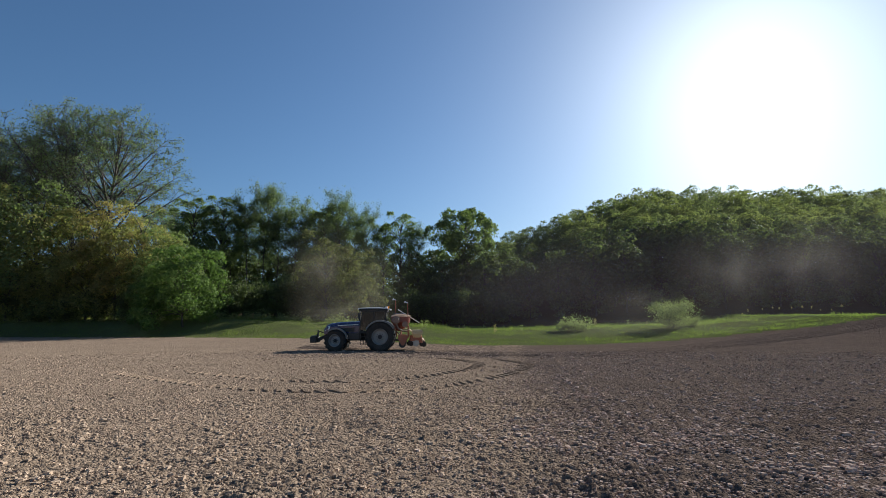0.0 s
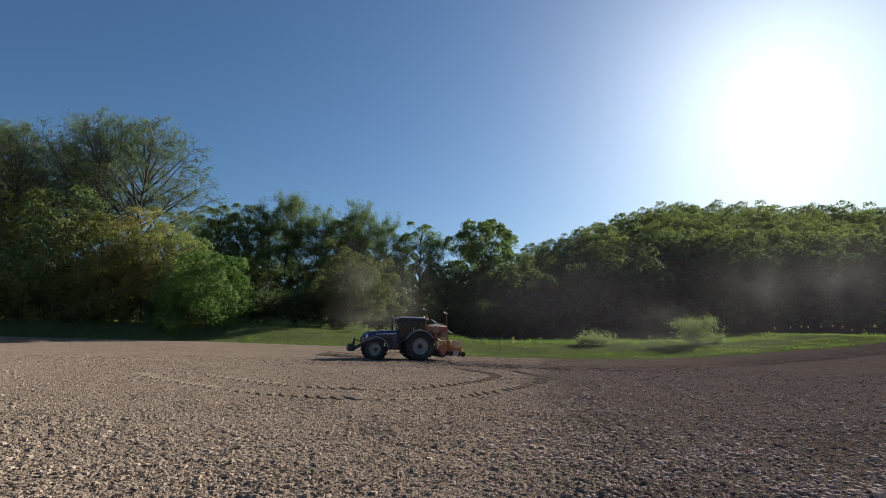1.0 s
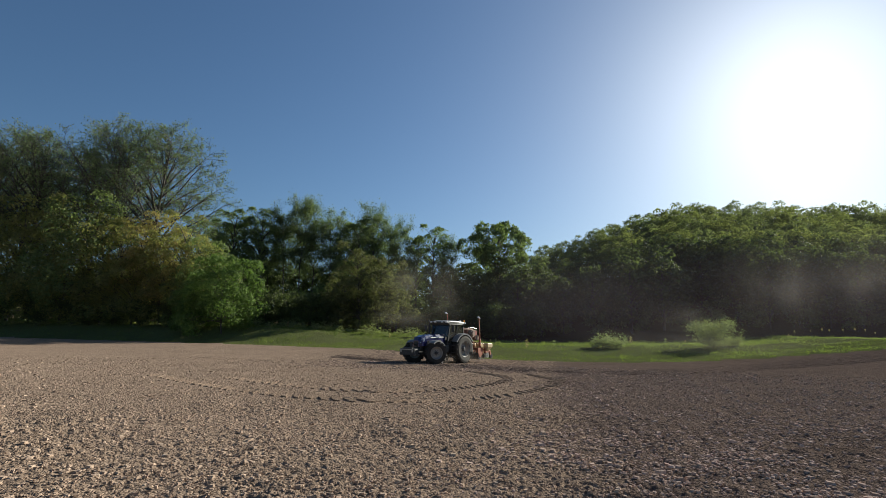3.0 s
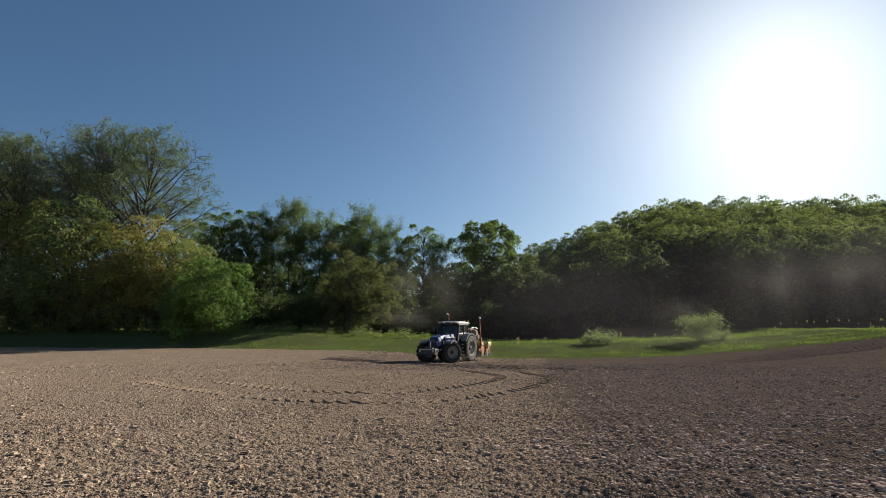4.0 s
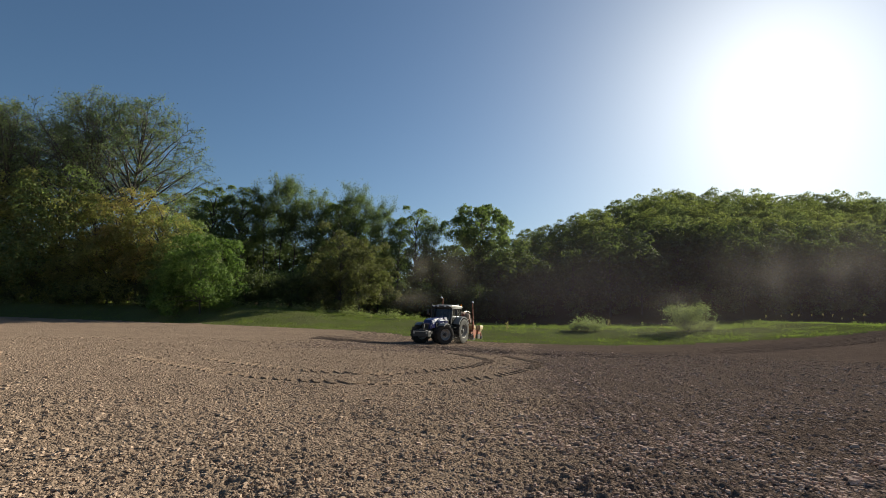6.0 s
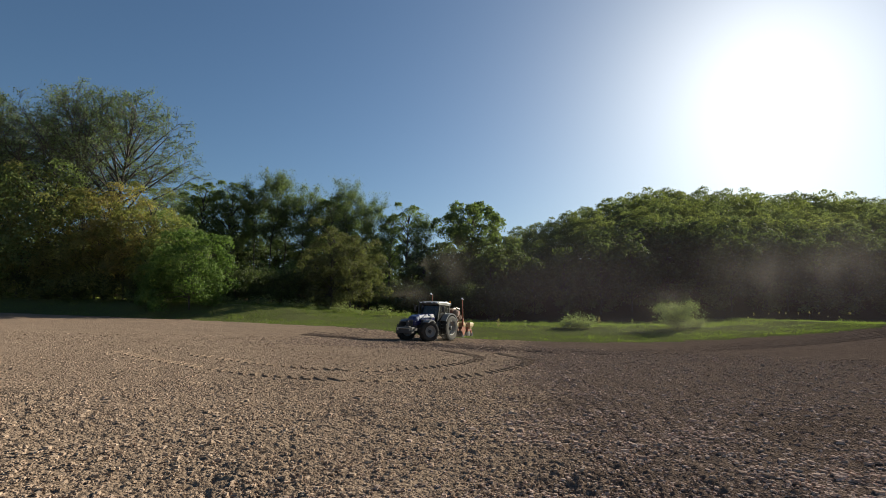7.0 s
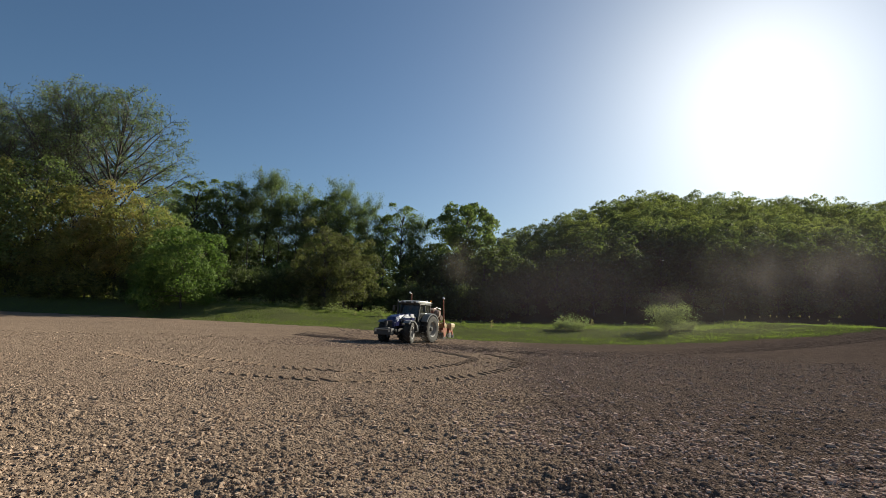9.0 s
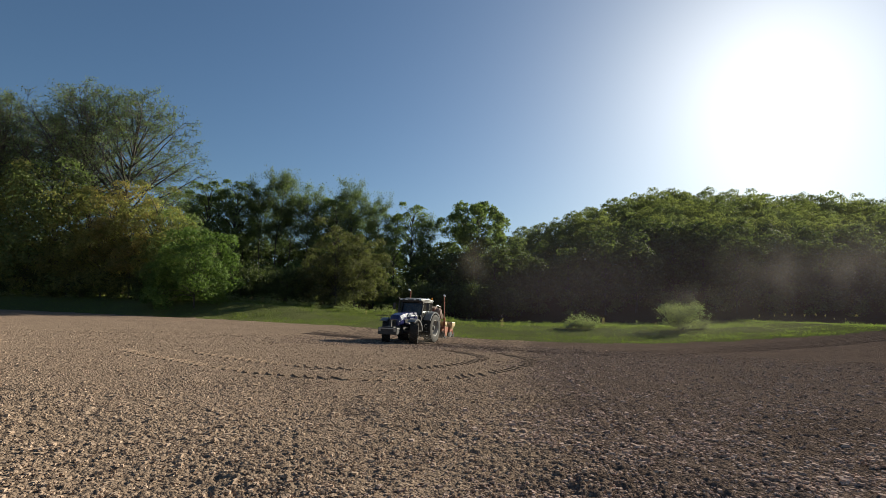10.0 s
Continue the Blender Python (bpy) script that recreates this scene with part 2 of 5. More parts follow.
def seeded(x, y):
    """1 where the soil is freshly worked: right of the pass's edge, and the headland. The wide soft edge also stands in
    for the darker look towards the sun.
    """
    wob = value_noise(x * 0.8, y * 0.8) * 0.8
    right = smooth_step(-3.0, 2.6, x - (0.6 + 0.14 * y) + wob)
    head = 0.5 * smooth_step(25.0, 26.5, y + wob) * smooth_step(-16, -6, x + wob)
    return np.maximum(right, head)


def along(points, step):
    """Evenly spaced places and headings along a smooth line through the points."""
    p = np.array(points, dtype=float)
    t = np.arange(len(p))
    tt = np.linspace(0, len(p) - 1, 60 * len(p))
    out = []
    for k in range(2):
        m = np.gradient(p[:, k])
        i = np.clip(np.floor(tt).astype(int), 0, len(p) - 2)
        u = tt - i
        out.append((2 * u**3 - 3 * u**2 + 1) * p[i, k] + (u**3 - 2 * u**2 + u) * m[i] + (-2 * u**3 + 3 * u**2) * p[i + 1, k] + (u**3 - u**2) * m[i + 1])
    q = np.stack(out, 1)
    s = np.append(0, np.cumsum(np.linalg.norm(np.diff(q, axis=0), axis=1)))
    ss = np.arange(0, s[-1], step)
    q = np.stack([np.interp(ss, s, q[:, 0]), np.interp(ss, s, q[:, 1])], 1)
    h = np.gradient(q, axis=0)
    return q, h / np.linalg.norm(h, axis=1)[:, None]


OUTER = [(-12.0, 18.3), (-7.3, 14.8), (-4.2, 13.3), (-2.1, 13.2), (-0.2, 14.0), (1.6, 16.4), (3.1, 19.5), (3.6, 22.4), (2.6, 25.6)]
INNER = [(-9.1, 18.3), (-6.1, 16.4), (-3.85, 15.4), (-1.8, 15.7), (0.3, 18.3), (1.5, 21.4), (1.3, 23.6), (0.0, 26.0)]


def ground():
    front = np.radians(np.linspace(-60, 60, 620))
    rest = np.radians(np.linspace(62, 298, 90))[1:-1]
    ang = np.concatenate([front, rest])
    rad = np.concatenate([[0.001, 0.4, 1, 2, 3], np.geomspace(3.6, 15.9, 320), np.geomspace(16, 45, 130), np.geomspace(46.5, 150, 60), np.geomspace(175, 3500, 16)])
    A, Rr = np.meshgrid(ang, rad)
    X, Y = np.sin(A) * Rr + 0.13, np.cos(A) * Rr - 0.4
    Z = terrain(X, Y)
    field = smooth_step(0.5, -0.5, Y - edge_y(X)) * smooth_step(46, 30, Rr) * smooth_step(2.6, 4.2, Rr)
    s = seeded(X, Y)
    # crumbs of three sizes standing on a gently uneven bed
    rough = 0.085 * np.clip(value_noise(X * 13, Y * 13) + 0.02, 0, 0.3) + 0.075 * np.clip(value_noise(X * 23 + 9, Y * 23), -0.05, 0.3) + 0.04 * value_noise(X * 37, Y * 37 + 5) + 0.05 * value_noise(X * 1.7, Y * 1.7 + 4)
    rough = rough * (0.75 + 0.9 * np.clip(value_noise(X * 0.55 + 8, Y * 0.55), -0.4, 0.5))
    near_track = np.full(X.shape, 9.0)
    band = (Rr[:, 0] > 11) & (Rr[:, 0] < 31)
    for line in (OUTER, INNER):
        for qx, qy in along(line, 0.25)[0]:
            near_track[band] = np.minimum(near_track[band], np.hypot(X[band] - qx, Y[band] - qy))
    field = field * (0.12 + 0.88 * smooth_step(0.25, 0.6, near_track))
    rows = 0.007 * np.sin((X - 0.2 * Y) * 2 * math.pi / 0.45) * s
    for x0, way in ((1.95, 0.117), (2.35, 0.117), (5.1, 0.3)):
        d = np.abs(X - x0 - way * Y + 0.05 * value_noise(X, Y * 0.8))
        rows = rows + (0.012 * np.exp(-((d - 0.14) / 0.06) ** 2) - 0.02 * np.exp(-(d / 0.08) ** 2)) * smooth_step(26, 20, Y)
    Z = Z + field * (rough * (1.0 - 0.1 * s) + rows)
    Z = Z + 0.12 * value_noise(X * 0.35, Y * 0.35) * smooth_step(0, 3, Y - edge_y(X))
    n_a, n_r = len(ang), len(rad)
    V = np.stack([X, Y, Z], -1).reshape(-1, 3)
    i = np.arange(n_r - 1)[:, None] * n_a
    j = np.arange(n_a)[None, :]
    k = (j + 1) % n_a
    F = np.stack([i + j, i + k, i + n_a + k, i + n_a + j], -1).reshape(-1, 4)[:, ::-1]
    V = np.vstack([V, [[0, 0, 0]]])
    me = mesh_np("ground", V, F, [SOIL, SOIL_FRESH_SHADED, TURF, FLOOR_WOOD], True)
    c = V[F].mean(1)
    e = c[:, 1] - edge_y(c[:, 0]) + 1.6 * value_noise(c[:, 0] * 0.7, c[:, 1] * 0.7)
    jitter = np.random.RandomState(3).rand(len(c)) * 0.5 + 0.25
    idx = np.where(seeded(c[:, 0], c[:, 1]) > jitter, 1, 0)
    idx = np.where(e > 0, 2, idx)
    idx = np.where(e > 24, 3, idx)
    me.polygons.foreach_set("material_index", idx.astype(np.int32))
    return tagged(new("ground", me), "tilled brown field with a grassy margin and wooded rise", "ground", kind="structure")


ground()


def clods(name, count, reach, fresh, material, label, seed, near, half=56):
    """Loose lumps of soil, thinning out with distance: rough, flat-topped and of all sizes."""
    rng = np.random.RandomState(seed)
    r = reach[0] * (reach[1] / reach[0]) ** rng.rand(count)
    a = np.radians(rng.uniform(-half, half, count))
    x, y = np.sin(a) * r, np.cos(a) * r
    s = seeded(x, y)
    keep = ((s > rng.rand(count)) == fresh) & (y < edge_y(x) - 0.5) & (value_noise(x * 0.9, y * 0.9) + 0.5 > rng.rand(count) * 0.45)
    x, y, r = x[keep], y[keep], r[keep]
    if not near:
        free = np.ones(len(x), bool)
        for line in (OUTER, INNER):
            for qx, qy in along(line, 0.3)[0]:
                free &= np.hypot(x - qx, y - qy) > 0.3
        x, y, r = x[free], y[free], r[free]
    n = len(x)
    size = np.clip(np.exp(rng.normal((-4.45 if near else -4.2) if fresh else (-4.55 if near else -4.4), 0.45, n)), 0.007, 0.03 if near else 0.045)
    v = np.array([(math.cos(a * 1.5708), math.sin(a * 1.5708), -0.6) for a in range(4)] + [(0.72 * math.cos(a * 1.5708 + 0.3), 0.72 * math.sin(a * 1.5708 + 0.3), 0.7) for a in range(4)])
    f = np.array([(a, (a + 1) % 4, 4 + (a + 1) % 4) for a in range(4)] + [(a, 4 + (a + 1) % 4, 4 + a) for a in range(4)] + [(4, 5, 6), (4, 6, 7)])
    if not near:
        size = size * (1.1 + np.clip(r - 14, 0, 30) / 40)
    k = len(v)
    V = v[None] * (0.7 + 0.6 * rng.rand(n, k, 1)) + rng.normal(0, 0.1, (n, k, 3))
    V = V * (size[:, None] * rng.uniform(0.7, 1.4, (n, 3)))[:, None, :] * np.array([1.15, 1.15, 0.62 if near else 0.5])
    t = rng.rand(n) * 6.283
    c, q = np.cos(t)[:, None], np.sin(t)[:, None]
    V = np.stack([V[..., 0] * c - V[..., 1] * q, V[..., 0] * q + V[..., 1] * c, V[..., 2]], -1)
    z = terrain(x, y) + 0.06 * value_noise(x * 14, y * 14) * (1.05 - 0.35 * fresh) + 0.05 * value_noise(x * 1.7, y * 1.7 + 4) + size * 0.4
    V = V + np.stack([x, y, z], -1)[:, None, :]
    F = f[None] + (np.arange(n) * k)[:, None, None]
    me = mesh_np(name, V.reshape(-1, 3), F.reshape(-1, 3), material)
    return tagged(new(name, me), label, "soil clods", kind="stuff")


clods("soil_clods", 32000, (3.6, 7.0), False, CLOD, "pale dry crumbled clods lying on the tilled field", 1, True)
clods("soil_clods", 38000, (3.6, 7.0), True, CLOD_FRESH_LIT, "freshly worked clods in the seeded soil, coloured lighter as lit tops", 2, True)
clods("soil_clods", 85000, (7.0, 36), False, CLOD, "pale dry crumbled clods further out on the field", 3, False)
clods("soil_clods", 125000, (7.0, 34), True, CLOD_FRESH_LIT, "worked clods further out in the seeded soil, coloured lighter as lit tops", 4, False)
clods("soil_clods", 9000, (0.7, 9.0), False, CLOD, "dry crumbled clods underfoot", 5, False, 180)
clods("soil_clods", 9000, (0.7, 9.0), True, CLOD_FRESH_LIT, "freshly worked crumbled clods underfoot, coloured lighter as lit tops", 6, False, 180)


def tyre_track(points, width, label, material, seed, lug=0.4, tall=0.042):
    """The print of a tractor tyre: a row of slanting ridges of pressed soil, each rising to one end, with crumbled edges."""
    rng = np.random.RandomState(seed)
    q, h = along(points, lug)
    side = np.stack([-h[:, 1], h[:, 0]], 1)
    V, F = [], []
    for k in range(len(q)):
        if rng.rand() < 0.05:
            continue
        c = q[k] + rng.normal(0, 0.02, 2)
        # slant flips where the track heads away, so ridges lie end-on to the camera
        sl = lug * rng.uniform(0.4, 0.55) * (-1 if h[k][1] > 0.1 else 1)
        n0 = len(V)
        m = 6
        for i in range(m):
            f = i / (m - 1)
            p = c + side[k] * width * (0.5 - f) - h[k] * sl * (1 - 2 * f)
            w = h[k] * lug * 0.24 * rng.uniform(0.8, 1.15)
            z = ground_z(*p)
            t = tall * (0.75 + 0.25 * math.sin(math.pi * (0.12 + 0.76 * f))) * rng.uniform(0.8, 1.1)
            V += [(*(p - w), z - 0.02), (*(p - w * 0.72), z + t), (*(p + w * 0.72), z + t), (*(p + w), z - 0.02)]
        for i in range(m - 1):
            for j in range(3):
                n = n0 + 4 * i + j
                F.append((n, n + 1, n + 5, n + 4))
        F += [(n0, n0 + 3, n0 + 2, n0 + 1), (n0 + 4 * m - 4, n0 + 4 * m - 3, n0 + 4 * m - 2, n0 + 4 * m - 1)]
    return tagged(new("tyre_track", mesh_np("tyre_track", V, F, material)), label, "tyre track", kind="stuff")


def rut(points, material, label, seed, wide=0.3, tall=0.1):
    """A long low bank of pushed-up soil beside a wheel's rut."""
    rng = np.random.RandomState(seed)
    q, h = along(points, 0.22)
    side = np.stack([-h[:, 1], h[:, 0]], 1)
    n = len(q)
    prof = [(-1.0, -0.04), (-0.55, 0.5), (-0.1, 1.0), (0.35, 0.75), (1.0, -0.04)]
    V = np.zeros((n, 5, 3))
    for k, (o, t) in enumerate(prof):
        p = q + side * (o * wide + rng.normal(0, 0.02, n)[:, None])
        V[:, k, :2] = p
        V[:, k, 2] = terrain(p[:, 0], p[:, 1]) + np.where(t < 0, -0.05, t * tall * rng.uniform(0.7, 1.1, n))
    i = np.arange(n - 1)[:, None] * 5 + np.arange(4)[None]
    F = np.stack([i, i + 5, i + 6, i + 1], -1).reshape(-1, 4)
    return tagged(new("wheel_rut", mesh_np("wheel_rut", V.reshape(-1, 3), F, material)), label, "wheel rut", kind="stuff")


tyre_track(OUTER, 0.5, "lugged tyre track curving across the dry tilled soil", SOIL, 4)
tyre_track(INNER, 0.5, "lugged tyre track curving beside another one", SOIL, 5)
HEAD = [(-11, 37.5), (-6, 33.6), (-2, 30.2), (3.4, 27.2), (9, 27.6), (14, 30), (20, 33.8), (33, 37.6), (52, 41)]
for n, (off, tall) in enumerate(((0.0, 0.07), (0.55, 0.05), (1.1, 0.08), (1.9, 0.05), (2.6, 0.07), (3.3, 0.06), (4.2, 0.05), (5.2, 0.06))):
    rut([(x, y + off * 0.8) for x, y in HEAD], SOIL_FRESH_SHADED, "dark rut of turned-up soil along the headland", 20 + n, 0.1, tall * 0.5)
for n, (x0, y0) in enumerate(((-9, 38), (-10.5, 40))):
    tyre_track([(x0, y0), (x0 + 3, y0 - 1.2), (x0 + 6, y0 - 3.6), (x0 + 8, y0 - 6.0)], 0.6, "lugged tyre marks pressed into the headland", SOIL, 30 + n, 0.34, 0.028)


def grass():
    rng = np.random.RandomState(11)
    n = 190000
    x = rng.uniform(-75, 80, n)
    e = -0.7 + 26 * rng.rand(n) ** 1.25
    y = edge_y(x) + e
    keep = (value_noise(x * 0.5, y * 0.5) + 0.5 > rng.rand(n) * 0.6) & (e + 1.6 * value_noise(x * 0.7, y * 0.7) > 3.0 * rng.rand(n) ** 2 - 0.2)
    x, y, e = x[keep], y[keep], e[keep]
    n = len(x)
    tall = rng.uniform(0.05, 0.19, n) * (1 + 1.1 * np.clip(value_noise(x * 0.25 + 3, y * 0.4), -0.3, 1)) * (0.75 + 0.5 * smooth_step(8, 16, e))
    tuft = smooth_step(0.16, 0.34, value_noise(x * 1.1 + 40, y * 0.8 + 7))
    tall = tall * (1 + 1.0 * tuft)
    t = rng.rand(n) * 6.283
    w = rng.uniform(0.014, 0.036, n)
    dx, dy = np.cos(t) * w, np.sin(t) * w
    z = terrain(x, y) - 0.03
    lx, ly = rng.normal(0, 0.1, n), rng.normal(0, 0.1, n)
    V = np.stack([np.stack([x - dx, y - dy, z], -1), np.stack([x + dx, y + dy, z], -1),
                  np.stack([x + dx * 0.6 + lx * 0.4, y + dy * 0.6 + ly * 0.4, z + tall * 0.6], -1), np.stack([x + lx, y + ly, z + tall], -1)], 1)
    F = np.arange(n * 4).reshape(-1, 4)
    return tagged(new("grass", mesh_np("grass", V.reshape(-1, 3), F, GRASS)), "fresh green uneven grass on the field margin", "grass", kind="stuff")


grass()


# ---- trees ----
def tubes(paths, seg=5):
    """Tapered tubes along many paths: (points, radii)."""
    V, F, n = [], [], 0
    for pts, rad in paths:
        pts = np.asarray(pts)
        d = np.gradient(pts, axis=0)
        d /= np.linalg.norm(d, axis=1)[:, None] + 1e-9
        ref = np.array([1.0, 0.1, 0.0]) if abs(d[0][2]) > 0.7 else np.array([0.0, 0.1, 1.0])
        u = np.cross(d, ref)
        u /= np.linalg.norm(u, axis=1)[:, None] + 1e-9
        w = np.cross(d, u)
        a = np.arange(seg) * 2 * math.pi / seg
        ring = pts[:, None] + np.asarray(rad)[:, None, None] * (u[:, None] * np.cos(a)[None, :, None] + w[:, None] * np.sin(a)[None, :, None])
        V.append(ring.reshape(-1, 3))
        i = np.arange(len(pts) - 1)[:, None] * seg
        j = np.arange(seg)[None]
        k = (j + 1) % seg
        F.append((np.stack([i + j, i + k, i + seg + k, i + seg + j], -1) + n).reshape(-1, 4))
        n += len(pts) * seg
    return np.vstack(V), np.vstack(F)


def leaves(rng, anchors, count, spread, size, droop=0.0):
    """Pointed leaf sprays scattered round the anchors."""
    c = anchors[rng.randint(len(anchors), size=count)] + rng.normal(0, 1, (count, 3)) * np.array([spread, spread, spread * 0.75])
    c[:, 2] -= droop * rng.rand(count)
    nrm = rng.normal(0, 1, (count, 3)) + np.array([0, 0, 0.7])
    nrm /= np.linalg.norm(nrm, axis=1)[:, None]
    u = np.cross(nrm, rng.normal(0, 1, (count, 3)))
    u /= np.linalg.norm(u, axis=1)[:, None] + 1e-9
    w = np.cross(nrm, u)
    s = size * rng.uniform(0.55, 1.35, count)[:, None]
    V = np.stack([c - u * s * 0.6 - w * s * 0.12, c + u * s * 0.15 + w * s * 0.42, c + u * s * 0.7 - w * s * 0.22], 1)
    return V.reshape(-1, 3), np.arange(count * 3).reshape(-1, 3)


def crown_width(kind, f):
    """Width of the crown (0 to 1) at f from its bottom to its top."""
    if kind == "round":
        return math.sqrt(max(0.02, 1 - (1.75 * f - 0.75) ** 2)) if f > 0.1 else 0.75
    if kind == "slim":
        return 0.45 + 0.55 * math.sin(math.pi * min(1, f * 0.85 + 0.15)) if f < 0.9 else 0.35
    return max(0.15, math.sqrt(max(0, 1 - f * f)) * (0.8 + 0.4 * f))


def wood_plant(name, label, category, seed, height, bare, radius, limbs, twigs, leaf_count, leaf_size, spread, leaf, shape="round", stems=1, thick=None, up=0.55, dead=0.0):
    """A tree or shrub: tapered stem or stems with limbs and twigs, and a crown of many small leaf sprays. Origin at its foot."""
    rng = np.random.RandomState(seed)
    paths, anchors = [], []
    thick = thick or height * 0.012
    for s in range(stems):
        base = rng.normal(0, 0.25 * (stems > 1), 2)
        lean = rng.normal(0, 0.05 + 0.12 * (stems > 1), 2)
        n = 9
        f = np.linspace(0, 1, n)
        hs = height * (0.86 if s == 0 else rng.uniform(0.66, 0.86))
        wob = np.cumsum(rng.normal(0, height * 0.008, (n, 2)), 0)
        trunk = np.column_stack([base + lean * (f * hs)[:, None] + wob, f * hs - 0.25 * (f == 0)])
        paths.append((trunk, thick * (1 - f * 0.9) * (1 + 0.5 * (f == 0))))
        for k in range(limbs):
            g = (k + rng.rand()) / limbs
            h = height * (bare + (0.95 - bare) * g * 0.93)
            if h > hs * 0.97:
                continue
            p0 = np.array([np.interp(h, trunk[:, 2], trunk[:, i]) for i in range(3)])
            az = k * 2.4 + rng.normal(0, 0.4) + s
            ln = radius * crown_width(shape, g) * rng.uniform(0.7, 1.12)
            el = up + 0.35 * g + rng.normal(0, 0.15)
            m = 5
            t = np.linspace(0, 1, m)
            curve = rng.normal(0, 0.09, 2)
            dirs = np.column_stack([np.cos(az + curve[0] * t * 3), np.sin(az + curve[0] * t * 3), np.tan(el) * (1 - 0.45 * t)])
            limb = p0 + np.cumsum(dirs * (np.diff(t, prepend=0) * ln)[:, None], 0)
            r0 = thick * (1 - 0.75 * g) * 0.42
            paths.append((limb, r0 * (1 - t * 0.85)))
            for q in range(twigs):
                tt = rng.uniform(0.25, 1)
                a = np.array([np.interp(tt, t, limb[:, i]) for i in range(3)])
                d = np.array([math.cos(az), math.sin(az), 0.25]) * 0.6 + rng.normal(0, 0.55, 3) + np.array([0, 0, 0.25])
                tl = ln * rng.uniform(0.25, 0.5)
                b = a + d * tl * 0.5
                c = b + (d + rng.normal(0, 0.3, 3)) * tl * 0.5
                paths.append((np.array([a, b, c]), np.array([r0 * 0.3, r0 * 0.18, r0 * 0.05]) + 0.011))
                if rng.rand() > dead:
                    anchors += [b, c, (b + c) / 2]
            anchors += [limb[-1], limb[-2]]
        anchors += [trunk[-1], trunk[-2]]
    root = new(name)
    stout = [p for p in paths if len(p[0]) > 3]
    fine = [p for p in paths if len(p[0]) <= 3]
    wood_v, wood_f = tubes(stout, 5)
    twig_v, twig_f = tubes(fine, 3)
    wood_f = np.vstack([wood_f, twig_f + len(wood_v)])
    wood_v = np.vstack([wood_v, twig_v])
    V, F = leaves(rng, np.array(anchors), leaf_count, spread, leaf_size)
    # bring the whole plant to its height and spread
    fit = height / np.percentile(V[:, 2], 99.5)
    wide = radius * 1.05 / np.percentile(np.hypot(V[:, 0], V[:, 1]), 96)
    wood_v, V = wood_v * (wide, wide, fit), V * (wide, wide, fit)
    wood = new("trunk", mesh_np("trunk", wood_v, wood_f, BARK, True))
    low = V.reshape(-1, 3, 3)[:, :, 2].min(1) > 0.05
    V = V.reshape(-1, 3, 3)[low].reshape(-1, 3)
    crown = new("crown", mesh_np("crown", V, np.arange(len(V)).reshape(-1, 3), leaf))
    wood.parent = crown.parent = root
    tagged(root, label, category)
    return root


